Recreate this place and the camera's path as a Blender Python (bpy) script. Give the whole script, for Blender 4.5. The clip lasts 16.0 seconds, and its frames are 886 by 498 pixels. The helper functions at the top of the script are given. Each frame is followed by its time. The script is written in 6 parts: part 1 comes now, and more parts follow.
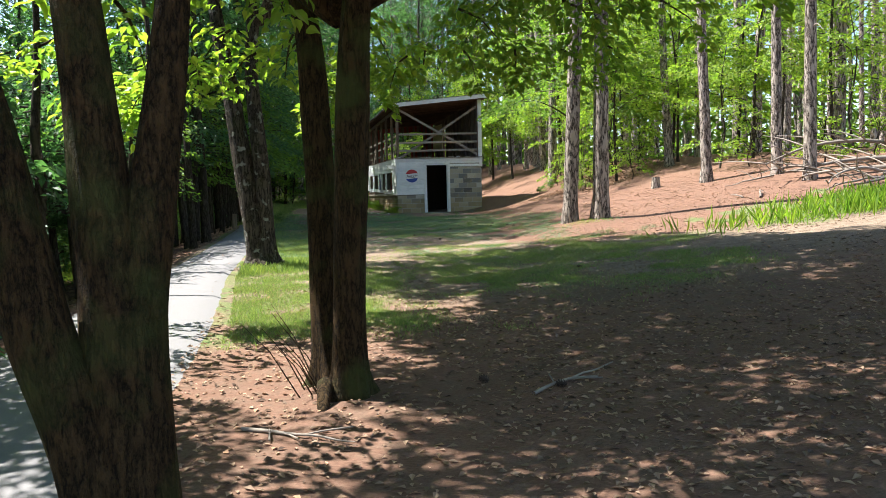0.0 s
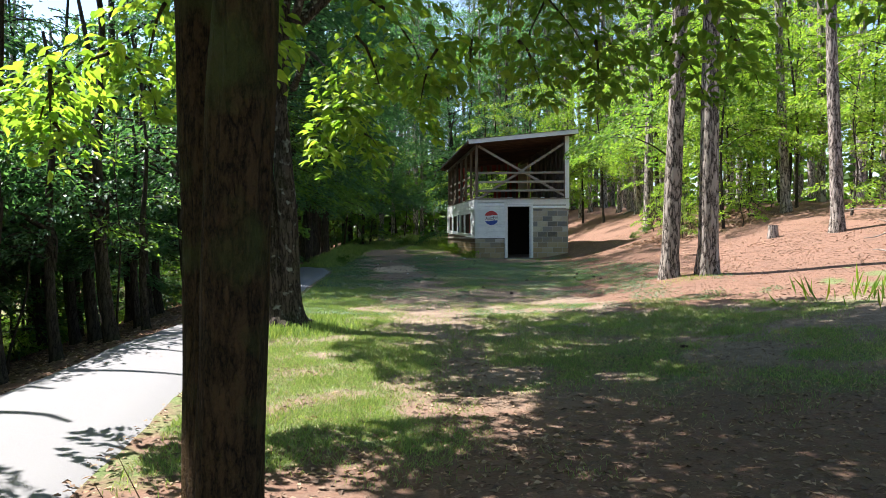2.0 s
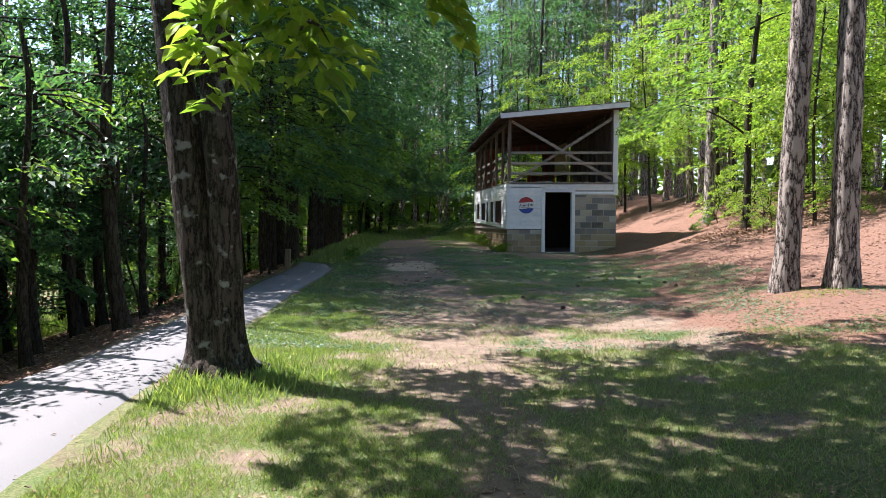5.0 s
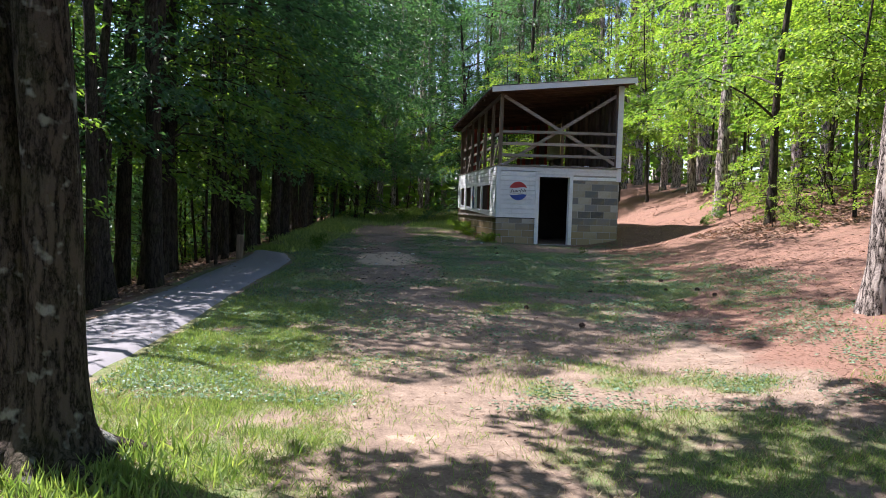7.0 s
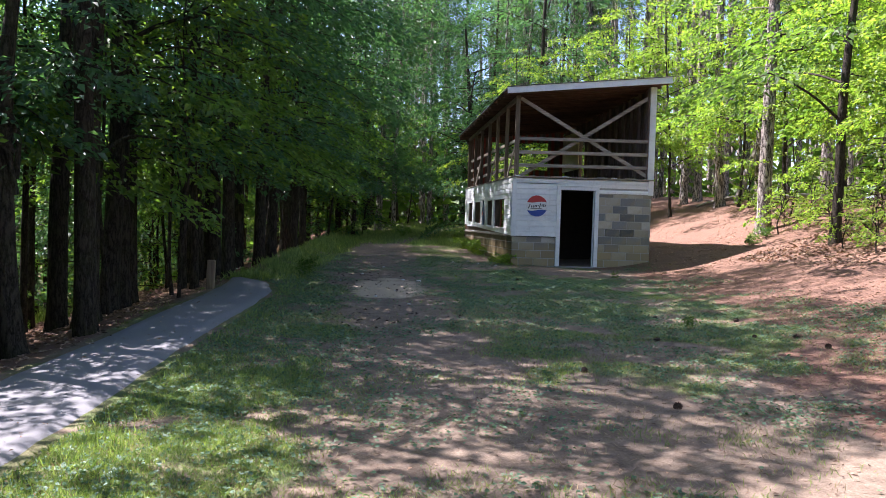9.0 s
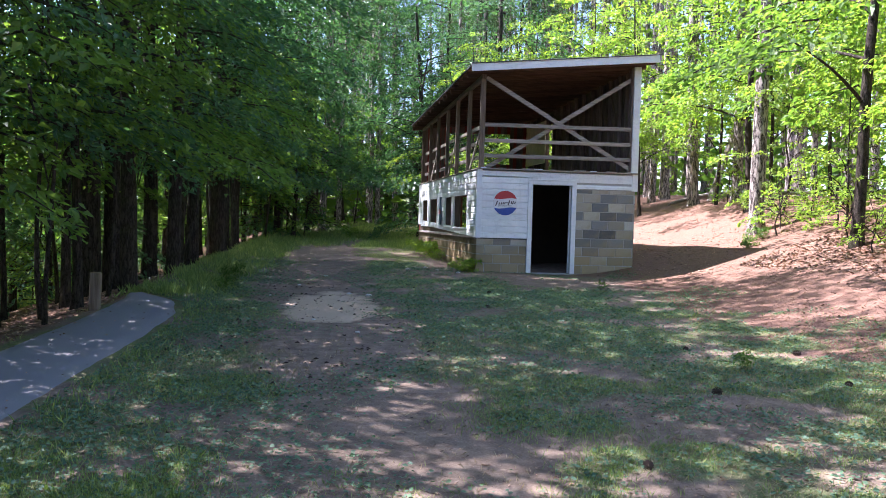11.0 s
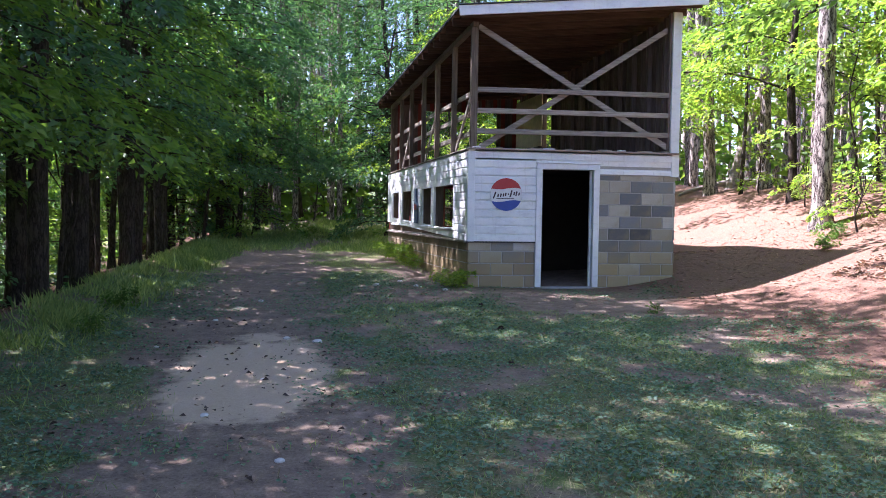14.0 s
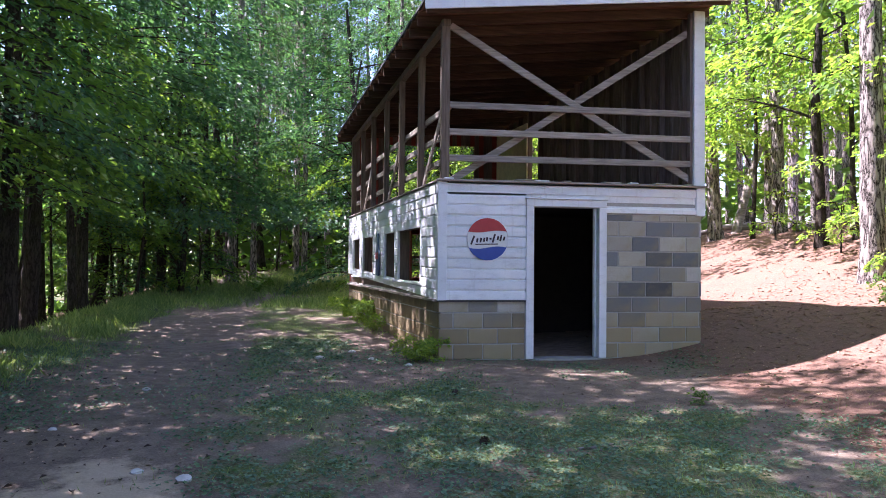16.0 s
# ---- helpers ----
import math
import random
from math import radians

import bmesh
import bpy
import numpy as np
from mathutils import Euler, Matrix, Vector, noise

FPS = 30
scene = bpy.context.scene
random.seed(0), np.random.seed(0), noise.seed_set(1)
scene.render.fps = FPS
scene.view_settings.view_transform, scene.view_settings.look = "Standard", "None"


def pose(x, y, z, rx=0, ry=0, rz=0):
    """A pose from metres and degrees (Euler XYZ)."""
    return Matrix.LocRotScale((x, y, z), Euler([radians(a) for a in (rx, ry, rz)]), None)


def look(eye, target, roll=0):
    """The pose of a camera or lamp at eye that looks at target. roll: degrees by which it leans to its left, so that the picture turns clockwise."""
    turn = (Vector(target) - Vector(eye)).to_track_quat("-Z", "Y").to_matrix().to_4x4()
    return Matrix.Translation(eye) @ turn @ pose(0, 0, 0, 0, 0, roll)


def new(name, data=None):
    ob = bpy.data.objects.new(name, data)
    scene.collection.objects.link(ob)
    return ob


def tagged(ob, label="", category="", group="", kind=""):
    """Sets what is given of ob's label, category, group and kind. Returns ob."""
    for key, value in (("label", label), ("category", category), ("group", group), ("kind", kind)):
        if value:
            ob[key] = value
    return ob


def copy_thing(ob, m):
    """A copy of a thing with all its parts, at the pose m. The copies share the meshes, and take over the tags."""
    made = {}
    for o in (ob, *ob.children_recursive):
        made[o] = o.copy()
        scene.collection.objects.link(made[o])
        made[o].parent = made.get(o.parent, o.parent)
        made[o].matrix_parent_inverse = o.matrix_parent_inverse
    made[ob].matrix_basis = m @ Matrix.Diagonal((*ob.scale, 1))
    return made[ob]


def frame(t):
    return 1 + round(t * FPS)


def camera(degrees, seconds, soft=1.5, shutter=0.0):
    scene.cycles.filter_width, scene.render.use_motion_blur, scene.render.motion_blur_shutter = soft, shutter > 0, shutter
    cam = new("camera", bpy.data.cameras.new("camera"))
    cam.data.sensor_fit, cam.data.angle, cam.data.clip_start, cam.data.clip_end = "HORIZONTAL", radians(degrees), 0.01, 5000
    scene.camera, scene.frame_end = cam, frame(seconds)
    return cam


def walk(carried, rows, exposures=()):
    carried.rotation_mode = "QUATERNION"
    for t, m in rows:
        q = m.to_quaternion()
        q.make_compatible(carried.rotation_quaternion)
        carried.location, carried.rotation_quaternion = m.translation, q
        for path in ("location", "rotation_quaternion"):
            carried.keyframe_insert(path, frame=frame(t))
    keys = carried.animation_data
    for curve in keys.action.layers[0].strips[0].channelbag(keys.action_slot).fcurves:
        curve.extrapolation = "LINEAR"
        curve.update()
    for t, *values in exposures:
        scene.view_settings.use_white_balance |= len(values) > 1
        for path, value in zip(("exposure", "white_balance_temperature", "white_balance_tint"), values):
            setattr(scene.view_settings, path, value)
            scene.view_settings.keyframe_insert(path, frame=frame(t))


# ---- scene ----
cam = camera(59.6, 16.0, 0.9)
METRES, EYE, TILT, LEAN, TURN = 23.1, 1.5, 0.0, 0.0, -9.1
ROWS = [
    (0.0, 0.0, 0.0, 0.0, -0.11, -4.15, 1.49),
    (0.5, 0.0035, 0.0294, 0.0028, 2.88, -3.12, 1.15),
    (1.0, 0.0102, 0.0603, 0.0021, 3.04, -2.13, 0.64),
    (1.5, 0.0133, 0.0904, 0.0037, 4.25, -1.01, 0.79),
    (2.0, 0.0166, 0.1197, 0.0043, 6.66, -1.05, 0.3),
    (2.5, 0.0149, 0.1492, 0.0048, 10.94, -1.79, -0.28),
    (3.0, 0.0139, 0.1801, 0.0056, 11.47, -2.1, 0.49),
    (3.5, 0.0089, 0.2107, 0.0055, 11.76, -2.12, -0.61),
    (4.0, 0.0053, 0.2406, 0.0063, 11.22, -1.87, -0.06),
    (4.5, -0.0004, 0.2695, 0.0062, 10.49, -2.15, -0.8),
    (5.0, -0.0054, 0.2996, 0.0077, 8.57, -2.0, -0.25),
    (7.5, -0.0319, 0.4526, 0.009, 6.98, -3.22, -1.83),
    (8.0, -0.0392, 0.482, 0.011, 7.38, -2.34, -1.53),
    (8.5, -0.045, 0.5133, 0.011, 7.35, -2.18, -2.22),
    (9.0, -0.0522, 0.5418, 0.0125, 6.95, -2.09, -1.67),
    (9.5, -0.0571, 0.5732, 0.0124, 5.22, -1.89, -0.92),
    (12.0, -0.0852, 0.7307, 0.0127, 2.53, -2.62, -1.8),
    (12.5, -0.0871, 0.7635, 0.0127, 2.61, -3.0, -1.42),
    (13.0, -0.0906, 0.7919, 0.0137, 2.9, -2.25, -0.72),
    (13.5, -0.0918, 0.8266, 0.0141, 1.24, -2.46, -0.18),
    (14.0, -0.0943, 0.8588, 0.016, 0.47, -2.44, -0.82),
    (14.5, -0.0935, 0.8923, 0.0157, -0.95, -1.97, -1.43),
    (15.0, -0.0927, 0.9232, 0.0155, -2.01, -0.73, -1.58),
    (15.5, -0.0889, 0.9578, 0.0167, -2.34, 0.42, -0.19),
    (16.0, -0.0869, 0.9877, 0.0179, -1.14, 1.14, -0.47),
]
walk(cam, [(t, pose(0, 0, EYE, TILT, LEAN, TURN) @ pose(METRES * x, METRES * y, METRES * z, 90 + pitch, roll, yaw)) for t, x, y, z, yaw, pitch, roll in ROWS],
     exposures=[(0.0, 1.8, 6250, 9), (3.5, 1.78, 6000, 15), (8.0, 1.7, 5950, 24), (9.0, 2.0, 5900, 25), (12.0, 2.52, 5560, 30), (16.0, 2.56, 5640, 37)])

# ---------------------------------------------------------------- world, sun, exposure
SUN_TO = Vector((-0.445, 0.225, 0.866)).normalized()
world = bpy.data.worlds.new("sky")
scene.world = world
world.use_nodes = True
wn = world.node_tree.nodes
sky = wn.new("ShaderNodeTexSky")
sky.sky_type = "NISHITA"
sky.sun_disc = False
sky.sun_elevation = radians(60)
sky.sun_rotation = radians(-63)
wn["Background"].inputs["Strength"].default_value = 0.088
world.node_tree.links.new(sky.outputs[0], wn["Background"].inputs["Color"])
sun = new("sun", bpy.data.lights.new("sun", "SUN"))
sun.data.energy = 5.0
sun.data.angle = radians(0.55)
sun.data.color = (1.0, 0.95, 0.87)
sun.matrix_world = look(SUN_TO * 60, (0, 0, 0))

rng = np.random.default_rng(7)


# ---------------------------------------------------------------- materials
def col(r, g, b):
    return (r, g, b, 1.0)


class Mat:
    """A small wrapper to chain nodes of one material."""

    def __init__(self, name):
        self.m = bpy.data.materials.new(name)
        self.m.use_nodes = True
        self.t = self.m.node_tree
        self.b = self.t.nodes["Principled BSDF"]
        self.out = self.t.nodes["Material Output"]

    def node(self, kind, **inputs):
        n = self.t.nodes.new(kind)
        for k, v in inputs.items():
            n.inputs[k.replace("_", " ")].default_value = v
        return n

    def link(self, a, b):
        self.t.links.new(a, b)

    def coords(self, which="Object", scale=(1, 1, 1)):
        tc = self.t.nodes.new("ShaderNodeTexCoord")
        mp = self.t.nodes.new("ShaderNodeMapping")
        mp.inputs["Scale"].default_value = scale
        self.link(tc.outputs[which], mp.inputs["Vector"])
        return mp.outputs[0]

    def noise(self, vec, scale, detail=4.0, rough=0.55):
        n = self.node("ShaderNodeTexNoise", Scale=scale, Detail=detail, Roughness=rough)
        self.link(vec, n.inputs["Vector"])
        return n.outputs["Fac"]

    def ramp(self, fac, stops):
        r = self.t.nodes.new("ShaderNodeValToRGB")
        e = r.color_ramp.elements
        while len(e) < len(stops):
            e.new(0.5)
        for el, (p, c) in zip(e, stops):
            el.position, el.color = p, c
        self.link(fac, r.inputs["Fac"])
        return r.outputs["Color"]

    def mix(self, fac, a, b, mode="MIX"):
        n = self.t.nodes.new("ShaderNodeMix")
        n.data_type, n.blend_type = "RGBA", mode
        for s, v in ((0, fac), (6, a), (7, b)):
            if isinstance(v, (float, int)):
                n.inputs[s].default_value = v
            elif isinstance(v, tuple):
                n.inputs[s].default_value = v
            else:
                self.link(v, n.inputs[s])
        return n.outputs[2]

    def math(self, op, a, b=0.5):
        n = self.t.nodes.new("ShaderNodeMath")
        n.operation = op
        for i, v in enumerate((a, b)):
            if isinstance(v, (float, int)):
                n.inputs[i].default_value = v
            else:
                self.link(v, n.inputs[i])
        return n.outputs[0]

    def base(self, c):
        if isinstance(c, tuple):
            self.b.inputs["Base Color"].default_value = c
        else:
            self.link(c, self.b.inputs["Base Color"])

    def bump(self, h, strength=0.4, dist=0.02):
        n = self.node("ShaderNodeBump", Strength=strength, Distance=dist)
        self.link(h, n.inputs["Height"])
        self.link(n.outputs[0], self.b.inputs["Normal"])

    def rough(self, v, spec=0.3):
        self.b.inputs["Roughness"].default_value = v
        self.b.inputs["Specular IOR Level"].default_value = spec
        return self.m

    def island(self):
        return self.t.nodes.new("ShaderNodeNewGeometry").outputs["Random Per Island"]

    def object_random(self):
        return self.t.nodes.new("ShaderNodeObjectInfo").outputs["Random"]


def wood(name, dark, light, grain=(1, 1, 14), rough=0.8, paint=None):
    k = Mat(name)
    v = k.coords("Object", grain)
    n = k.noise(v, 3.0, 6)
    c = k.ramp(n, [(0.3, col(*dark)), (0.7, col(*light))])
    big = k.noise(k.coords(), 1.3, 3)
    c = k.mix(k.math("MULTIPLY", big, 0.5), c, col(dark[0] * 0.6, dark[1] * 0.6, dark[2] * 0.6))
    hue = k.ramp(k.object_random(), [(0, col(0.78, 0.78, 0.78)), (1, col(1.15, 1.12, 1.08))])
    c = k.mix(1.0, c, hue, "MULTIPLY")
    k.base(c)
    k.bump(n, 0.35, 0.01)
    return k.rough(rough, 0.2)


def white_paint(name, level=0.78):
    k = Mat(name)
    v = k.coords("Object", (1, 1, 1))
    n = k.noise(v, 2.2, 6, 0.65)
    fine = k.noise(k.coords("Object", (3, 3, 20)), 9.0, 5)
    c = k.ramp(n, [(0.25, col(level * 0.84, level * 0.86, level * 0.87)), (0.6, col(level, level, level * 0.98))])
    chips = k.ramp(fine, [(0.6, col(0, 0, 0)), (0.72, col(1, 1, 1))])
    c = k.mix(k.math("MULTIPLY", chips, 0.35), c, col(0.36, 0.34, 0.31))
    grime = k.ramp(k.noise(k.coords("Object", (1, 1, 2.5)), 4.5, 6, 0.7), [(0.52, col(0, 0, 0)), (0.75, col(1, 1, 1))])
    c = k.mix(k.math("MULTIPLY", grime, 0.28), c, col(0.3, 0.29, 0.26))
    streak = k.ramp(k.noise(k.coords("Object", (6, 6, 0.5)), 3.0, 4, 0.6), [(0.58, col(0, 0, 0)), (0.72, col(1, 1, 1))])
    c = k.mix(k.math("MULTIPLY", streak, 0.25), c, col(0.4, 0.38, 0.33))
    tint = k.ramp(k.object_random(), [(0, col(0.88, 0.89, 0.9)), (1, col(1.04, 1.04, 1.03))])
    c = k.mix(1.0, c, tint, "MULTIPLY")
    k.base(c)
    k.bump(fine, 0.12, 0.004)
    return k.rough(0.55, 0.3)


def bark(name, dark, light, scale=1.0, moss=0.0, lichen=0.0, plates=0.35):
    k = Mat(name)
    n1 = k.noise(k.coords("Object", (1, 1, 0.24)), 13.0 * scale, 5, 0.6)
    n2 = k.noise(k.coords("Object", (1, 1, 0.5)), 30.0 * scale, 4, 0.65)
    r1 = k.math("ABSOLUTE", k.math("SUBTRACT", k.math("MULTIPLY", n1, 2.0), 1.0))
    r2 = k.math("ABSOLUTE", k.math("SUBTRACT", k.math("MULTIPLY", n2, 2.0), 1.0))
    furrow = k.ramp(r1, [(0.02, col(0, 0, 0)), (0.24, col(1, 1, 1))])
    crack = k.ramp(r2, [(0.0, col(0, 0, 0)), (0.14, col(1, 1, 1))])
    fine = k.noise(k.coords("Object", (1, 1, 0.6)), 60.0, 5, 0.7)
    tone = k.math("ADD", k.math("ADD", k.math("MULTIPLY", furrow, plates), k.math("MULTIPLY", crack, 0.25)), k.math("MULTIPLY", fine, 0.75 - plates * 0.6))
    c = k.ramp(tone, [(0.25, col(*dark)), (0.85, col(*light))])
    if moss:
        mm = k.ramp(k.noise(k.coords(), 2.4, 5), [(0.5, col(0, 0, 0)), (0.64, col(1, 1, 1))])
        c = k.mix(k.math("MULTIPLY", mm, moss), c, col(0.062, 0.075, 0.022))
    if lichen:
        ll = k.ramp(k.noise(k.coords(), 6.5, 3), [(0.6, col(0, 0, 0)), (0.68, col(1, 1, 1))])
        c = k.mix(k.math("MULTIPLY", ll, lichen), c, col(0.42, 0.43, 0.38))
    k.base(c)
    k.bump(tone, 0.9, 0.03)
    return k.rough(0.9, 0.15)


def leafy(name, c1, c2, glow=0.45, rough=0.5, back=(1.5, 1.6, 0.6)):
    """A thin leaf: reflects and lets light through."""
    k = Mat(name)
    r = k.island()
    c = k.ramp(r, [(0.0, col(*c1)), (0.8, col(*c2)), (1.0, col(c2[0] * 1.25, c2[1] * 1.1, c2[2]))])
    k.base(c)
    k.rough(rough, 0.4)
    tr = k.t.nodes.new("ShaderNodeBsdfTranslucent")
    lit = k.mix(1.0, c, col(*back), "MULTIPLY")
    k.link(lit, tr.inputs["Color"])
    ms = k.t.nodes.new("ShaderNodeMixShader")
    ms.inputs[0].default_value = glow
    k.link(k.b.outputs[0], ms.inputs[1])
    k.link(tr.outputs[0], ms.inputs[2])
    k.link(ms.outputs[0], k.out.inputs["Surface"])
    return k.m


def ground_material():
    k = Mat("lawn_dirt_and_pine_straw")
    at = k.t.nodes.new("ShaderNodeAttribute")
    at.attribute_name = "zone"
    sep = k.t.nodes.new("ShaderNodeSeparateColor")
    k.link(at.outputs["Color"], sep.inputs[0])
    p = k.coords("Object")
    big = k.noise(p, 0.9, 5)
    mid = k.noise(p, 6.0, 6, 0.7)
    fine = k.noise(p, 55.0, 5, 0.7)
    strand = k.noise(k.coords("Object", (1.0, 3.2, 1.0)), 26.0, 5, 0.75)
    dirt = k.ramp(mid, [(0.3, col(0.085, 0.06, 0.042)), (0.52, col(0.21, 0.155, 0.11)), (0.72, col(0.33, 0.255, 0.185))])
    dirt = k.mix(0.35, dirt, k.ramp(fine, [(0.35, col(0.07, 0.05, 0.038)), (0.7, col(0.4, 0.31, 0.24))]))
    straw = k.ramp(strand, [(0.3, col(0.05, 0.027, 0.018)), (0.5, col(0.165, 0.09, 0.062)), (0.72, col(0.29, 0.168, 0.118))])
    # Dark mottling: dead-leaf patches, with dappled shade put into the straw colour.
    dark_mottle = k.ramp(k.noise(p, 2.3, 7, 0.75), [(0.4, col(0, 0, 0)), (0.7, col(1, 1, 1))])
    straw = k.mix(k.math("MULTIPLY", dark_mottle, 0.75), straw, col(0.1, 0.062, 0.046))
    straw = k.mix(k.math("MULTIPLY", fine, 0.4), straw, col(0.29, 0.175, 0.125))
    grass = k.ramp(fine, [(0.3, col(0.042, 0.07, 0.022)), (0.55, col(0.105, 0.16, 0.05)), (0.8, col(0.25, 0.27, 0.12))])
    thin = k.ramp(k.noise(p, 3.1, 6, 0.7), [(0.38, col(0, 0, 0)), (0.62, col(1, 1, 1))])
    earth = k.ramp(k.math("ADD", k.math("MULTIPLY", fine, 0.6), k.math("MULTIPLY", strand, 0.4)), [(0.36, col(0.05, 0.038, 0.022)), (0.62, col(0.34, 0.265, 0.165))])
    grass = k.mix(k.math("ADD", 0.15, k.math("MULTIPLY", thin, 0.5)), grass, earth)

    def edge(ch, w):
        s = k.math("ADD", sep.outputs[ch], k.math("MULTIPLY", k.math("SUBTRACT", mid, 0.5), w))
        return k.ramp(s, [(0.38, col(0, 0, 0)), (0.62, col(1, 1, 1))])

    c = k.mix(edge(1, 0.6), dirt, straw)
    c = k.mix(edge(0, 0.9), c, grass)
    c = k.mix(edge(2, 0.8), c, k.mix(fine, col(0.34, 0.25, 0.165), col(0.58, 0.45, 0.315)))
    k.base(c)
    h = k.math("ADD", k.math("MULTIPLY", fine, 0.5), k.math("MULTIPLY", strand, 0.7))
    k.bump(h, 0.6, 0.025)
    return k.rough(0.95, 0.1)


def asphalt_material():
    k = Mat("worn_pale_asphalt")
    p = k.coords("Object")
    fine = k.noise(p, 130.0, 4, 0.8)
    big = k.noise(p, 1.1, 5)
    c = k.ramp(fine, [(0.3, col(0.125, 0.122, 0.125)), (0.7, col(0.255, 0.248, 0.252))])
    c = k.mix(k.math("MULTIPLY", big, 0.5), c, col(0.225, 0.212, 0.208))
    k.base(c)
    k.bump(fine, 0.4, 0.006)
    return k.rough(0.9, 0.2)


def block_material(name, stops):
    k = Mat(name)
    r = k.object_random()
    c = k.ramp(r, stops)
    v = k.coords("Object")
    n = k.noise(v, 60.0, 5, 0.75)
    big = k.noise(v, 5.0, 4)
    c = k.mix(0.5, c, k.ramp(n, [(0.3, col(0.55, 0.55, 0.55)), (0.75, col(1.25, 1.25, 1.25))]), "MULTIPLY")
    c = k.mix(k.math("MULTIPLY", k.ramp(big, [(0.5, col(0, 0, 0)), (0.75, col(1, 1, 1))]), 0.45), c, col(0.3, 0.24, 0.13))
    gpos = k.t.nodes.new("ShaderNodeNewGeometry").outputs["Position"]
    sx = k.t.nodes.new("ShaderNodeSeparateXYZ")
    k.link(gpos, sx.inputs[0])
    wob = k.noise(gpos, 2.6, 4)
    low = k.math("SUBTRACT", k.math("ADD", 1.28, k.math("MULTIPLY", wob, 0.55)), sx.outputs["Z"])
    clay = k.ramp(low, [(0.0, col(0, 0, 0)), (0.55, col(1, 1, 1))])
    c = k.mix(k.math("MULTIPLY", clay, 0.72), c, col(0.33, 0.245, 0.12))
    k.base(c)
    k.bump(n, 0.5, 0.006)
    return k.rough(0.92, 0.15)


def plain(name, c, rough=0.7, var=0.25, scale=8.0, metal=0.0):
    k = Mat(name)
    n = k.noise(k.coords(), scale, 5, 0.65)
    k.base(k.ramp(n, [(0.25, col(*[x * (1 - var) for x in c])), (0.75, col(*[min(1, x * (1 + var)) for x in c]))]))
    k.bump(n, 0.15, 0.005)
    k.b.inputs["Metallic"].default_value = metal
    return k.rough(rough, 0.3)


M_GROUND = ground_material()
M_ASPHALT = asphalt_material()
M_PINE = bark("pine_bark_grey_plates", (0.016, 0.011, 0.008), (0.44, 0.375, 0.325), 0.75, plates=0.72)
M_BARK = bark("dark_mossy_bark", (0.01, 0.007, 0.0035), (0.075, 0.046, 0.02), 1.5, moss=0.8, plates=0.5)
M_CHERRY = bark("lichen_spotted_bark", (0.01, 0.008, 0.006), (0.105, 0.083, 0.066), 1.1, moss=0.2, lichen=0.6, plates=0.6)
M_FOREST = bark("forest_trunk_bark", (0.014, 0.011, 0.009), (0.08, 0.063, 0.048), 1.2, moss=0.25, plates=0.45)
# Bright and lit leaves hold sunlight in their colour; dark ones hold shade.
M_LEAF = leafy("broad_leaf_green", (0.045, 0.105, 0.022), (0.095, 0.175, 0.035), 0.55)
M_LEAF_BRIGHT = leafy("sunlit_leaf_yellow_green", (0.115, 0.2, 0.036), (0.25, 0.33, 0.06), 0.58, 0.45, (1.4, 1.6, 0.6))
M_LEAF_DARK = leafy("shaded_forest_leaf_green", (0.036, 0.09, 0.05), (0.082, 0.16, 0.085), 0.5, 0.36, (1.45, 1.7, 0.65))
M_LEAF_LIT = leafy("sunlit_forest_leaf_green", (0.07, 0.14, 0.035), (0.14, 0.23, 0.05), 0.55)
M_NEEDLE = leafy("pine_needle_green", (0.03, 0.06, 0.025), (0.065, 0.11, 0.04), 0.25)
M_GRASS = leafy("grass_blade_green", (0.11, 0.182, 0.055), (0.285, 0.355, 0.145), 0.42)
M_CLOVER = leafy("clover_grey_green", (0.045, 0.1, 0.058), (0.125, 0.21, 0.12), 0.3, 0.5)
M_DRY = leafy("dry_straw_blade", (0.2, 0.16, 0.085), (0.42, 0.36, 0.22), 0.25, 0.7, (1.2, 1.1, 0.8))
M_LITTER = leafy("dry_leaf_brown", (0.07, 0.042, 0.028), (0.37, 0.25, 0.165), 0.1, 0.8, (1.2, 1.0, 0.8))
M_WHITE = white_paint("flaking_white_paint", 0.86)
M_RAIL = wood("weathered_grey_timber", (0.22, 0.185, 0.15), (0.52, 0.46, 0.39))
M_POST = wood("brown_weathered_post", (0.12, 0.09, 0.065), (0.28, 0.22, 0.165), (14, 14, 1))
M_ROOFWOOD = wood("red_brown_roof_boards", (0.13, 0.064, 0.04), (0.32, 0.17, 0.105), (1, 14, 1))
M_RAFTER = wood("dark_rafter_timber", (0.06, 0.038, 0.028), (0.15, 0.09, 0.06), (1, 14, 14))
M_DARKWOOD = wood("dark_brown_boards", (0.14, 0.095, 0.075), (0.3, 0.22, 0.175), (14, 14, 1))
M_REDWOOD = plain("dark_red_painted_boards", (0.26, 0.055, 0.038), 0.7)
M_ROOFING = plain("dark_roofing_felt", (0.06, 0.06, 0.06), 0.9)
M_TAN = plain("tan_plywood", (0.72, 0.61, 0.41), 0.7, 0.15)
M_MORTAR = plain("grey_mortar", (0.37, 0.355, 0.32), 0.95, 0.2, 30)
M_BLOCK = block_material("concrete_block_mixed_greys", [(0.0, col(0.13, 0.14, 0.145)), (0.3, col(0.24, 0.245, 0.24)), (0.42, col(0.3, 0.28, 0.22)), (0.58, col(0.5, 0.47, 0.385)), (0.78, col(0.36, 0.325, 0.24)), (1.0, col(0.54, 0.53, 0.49))])
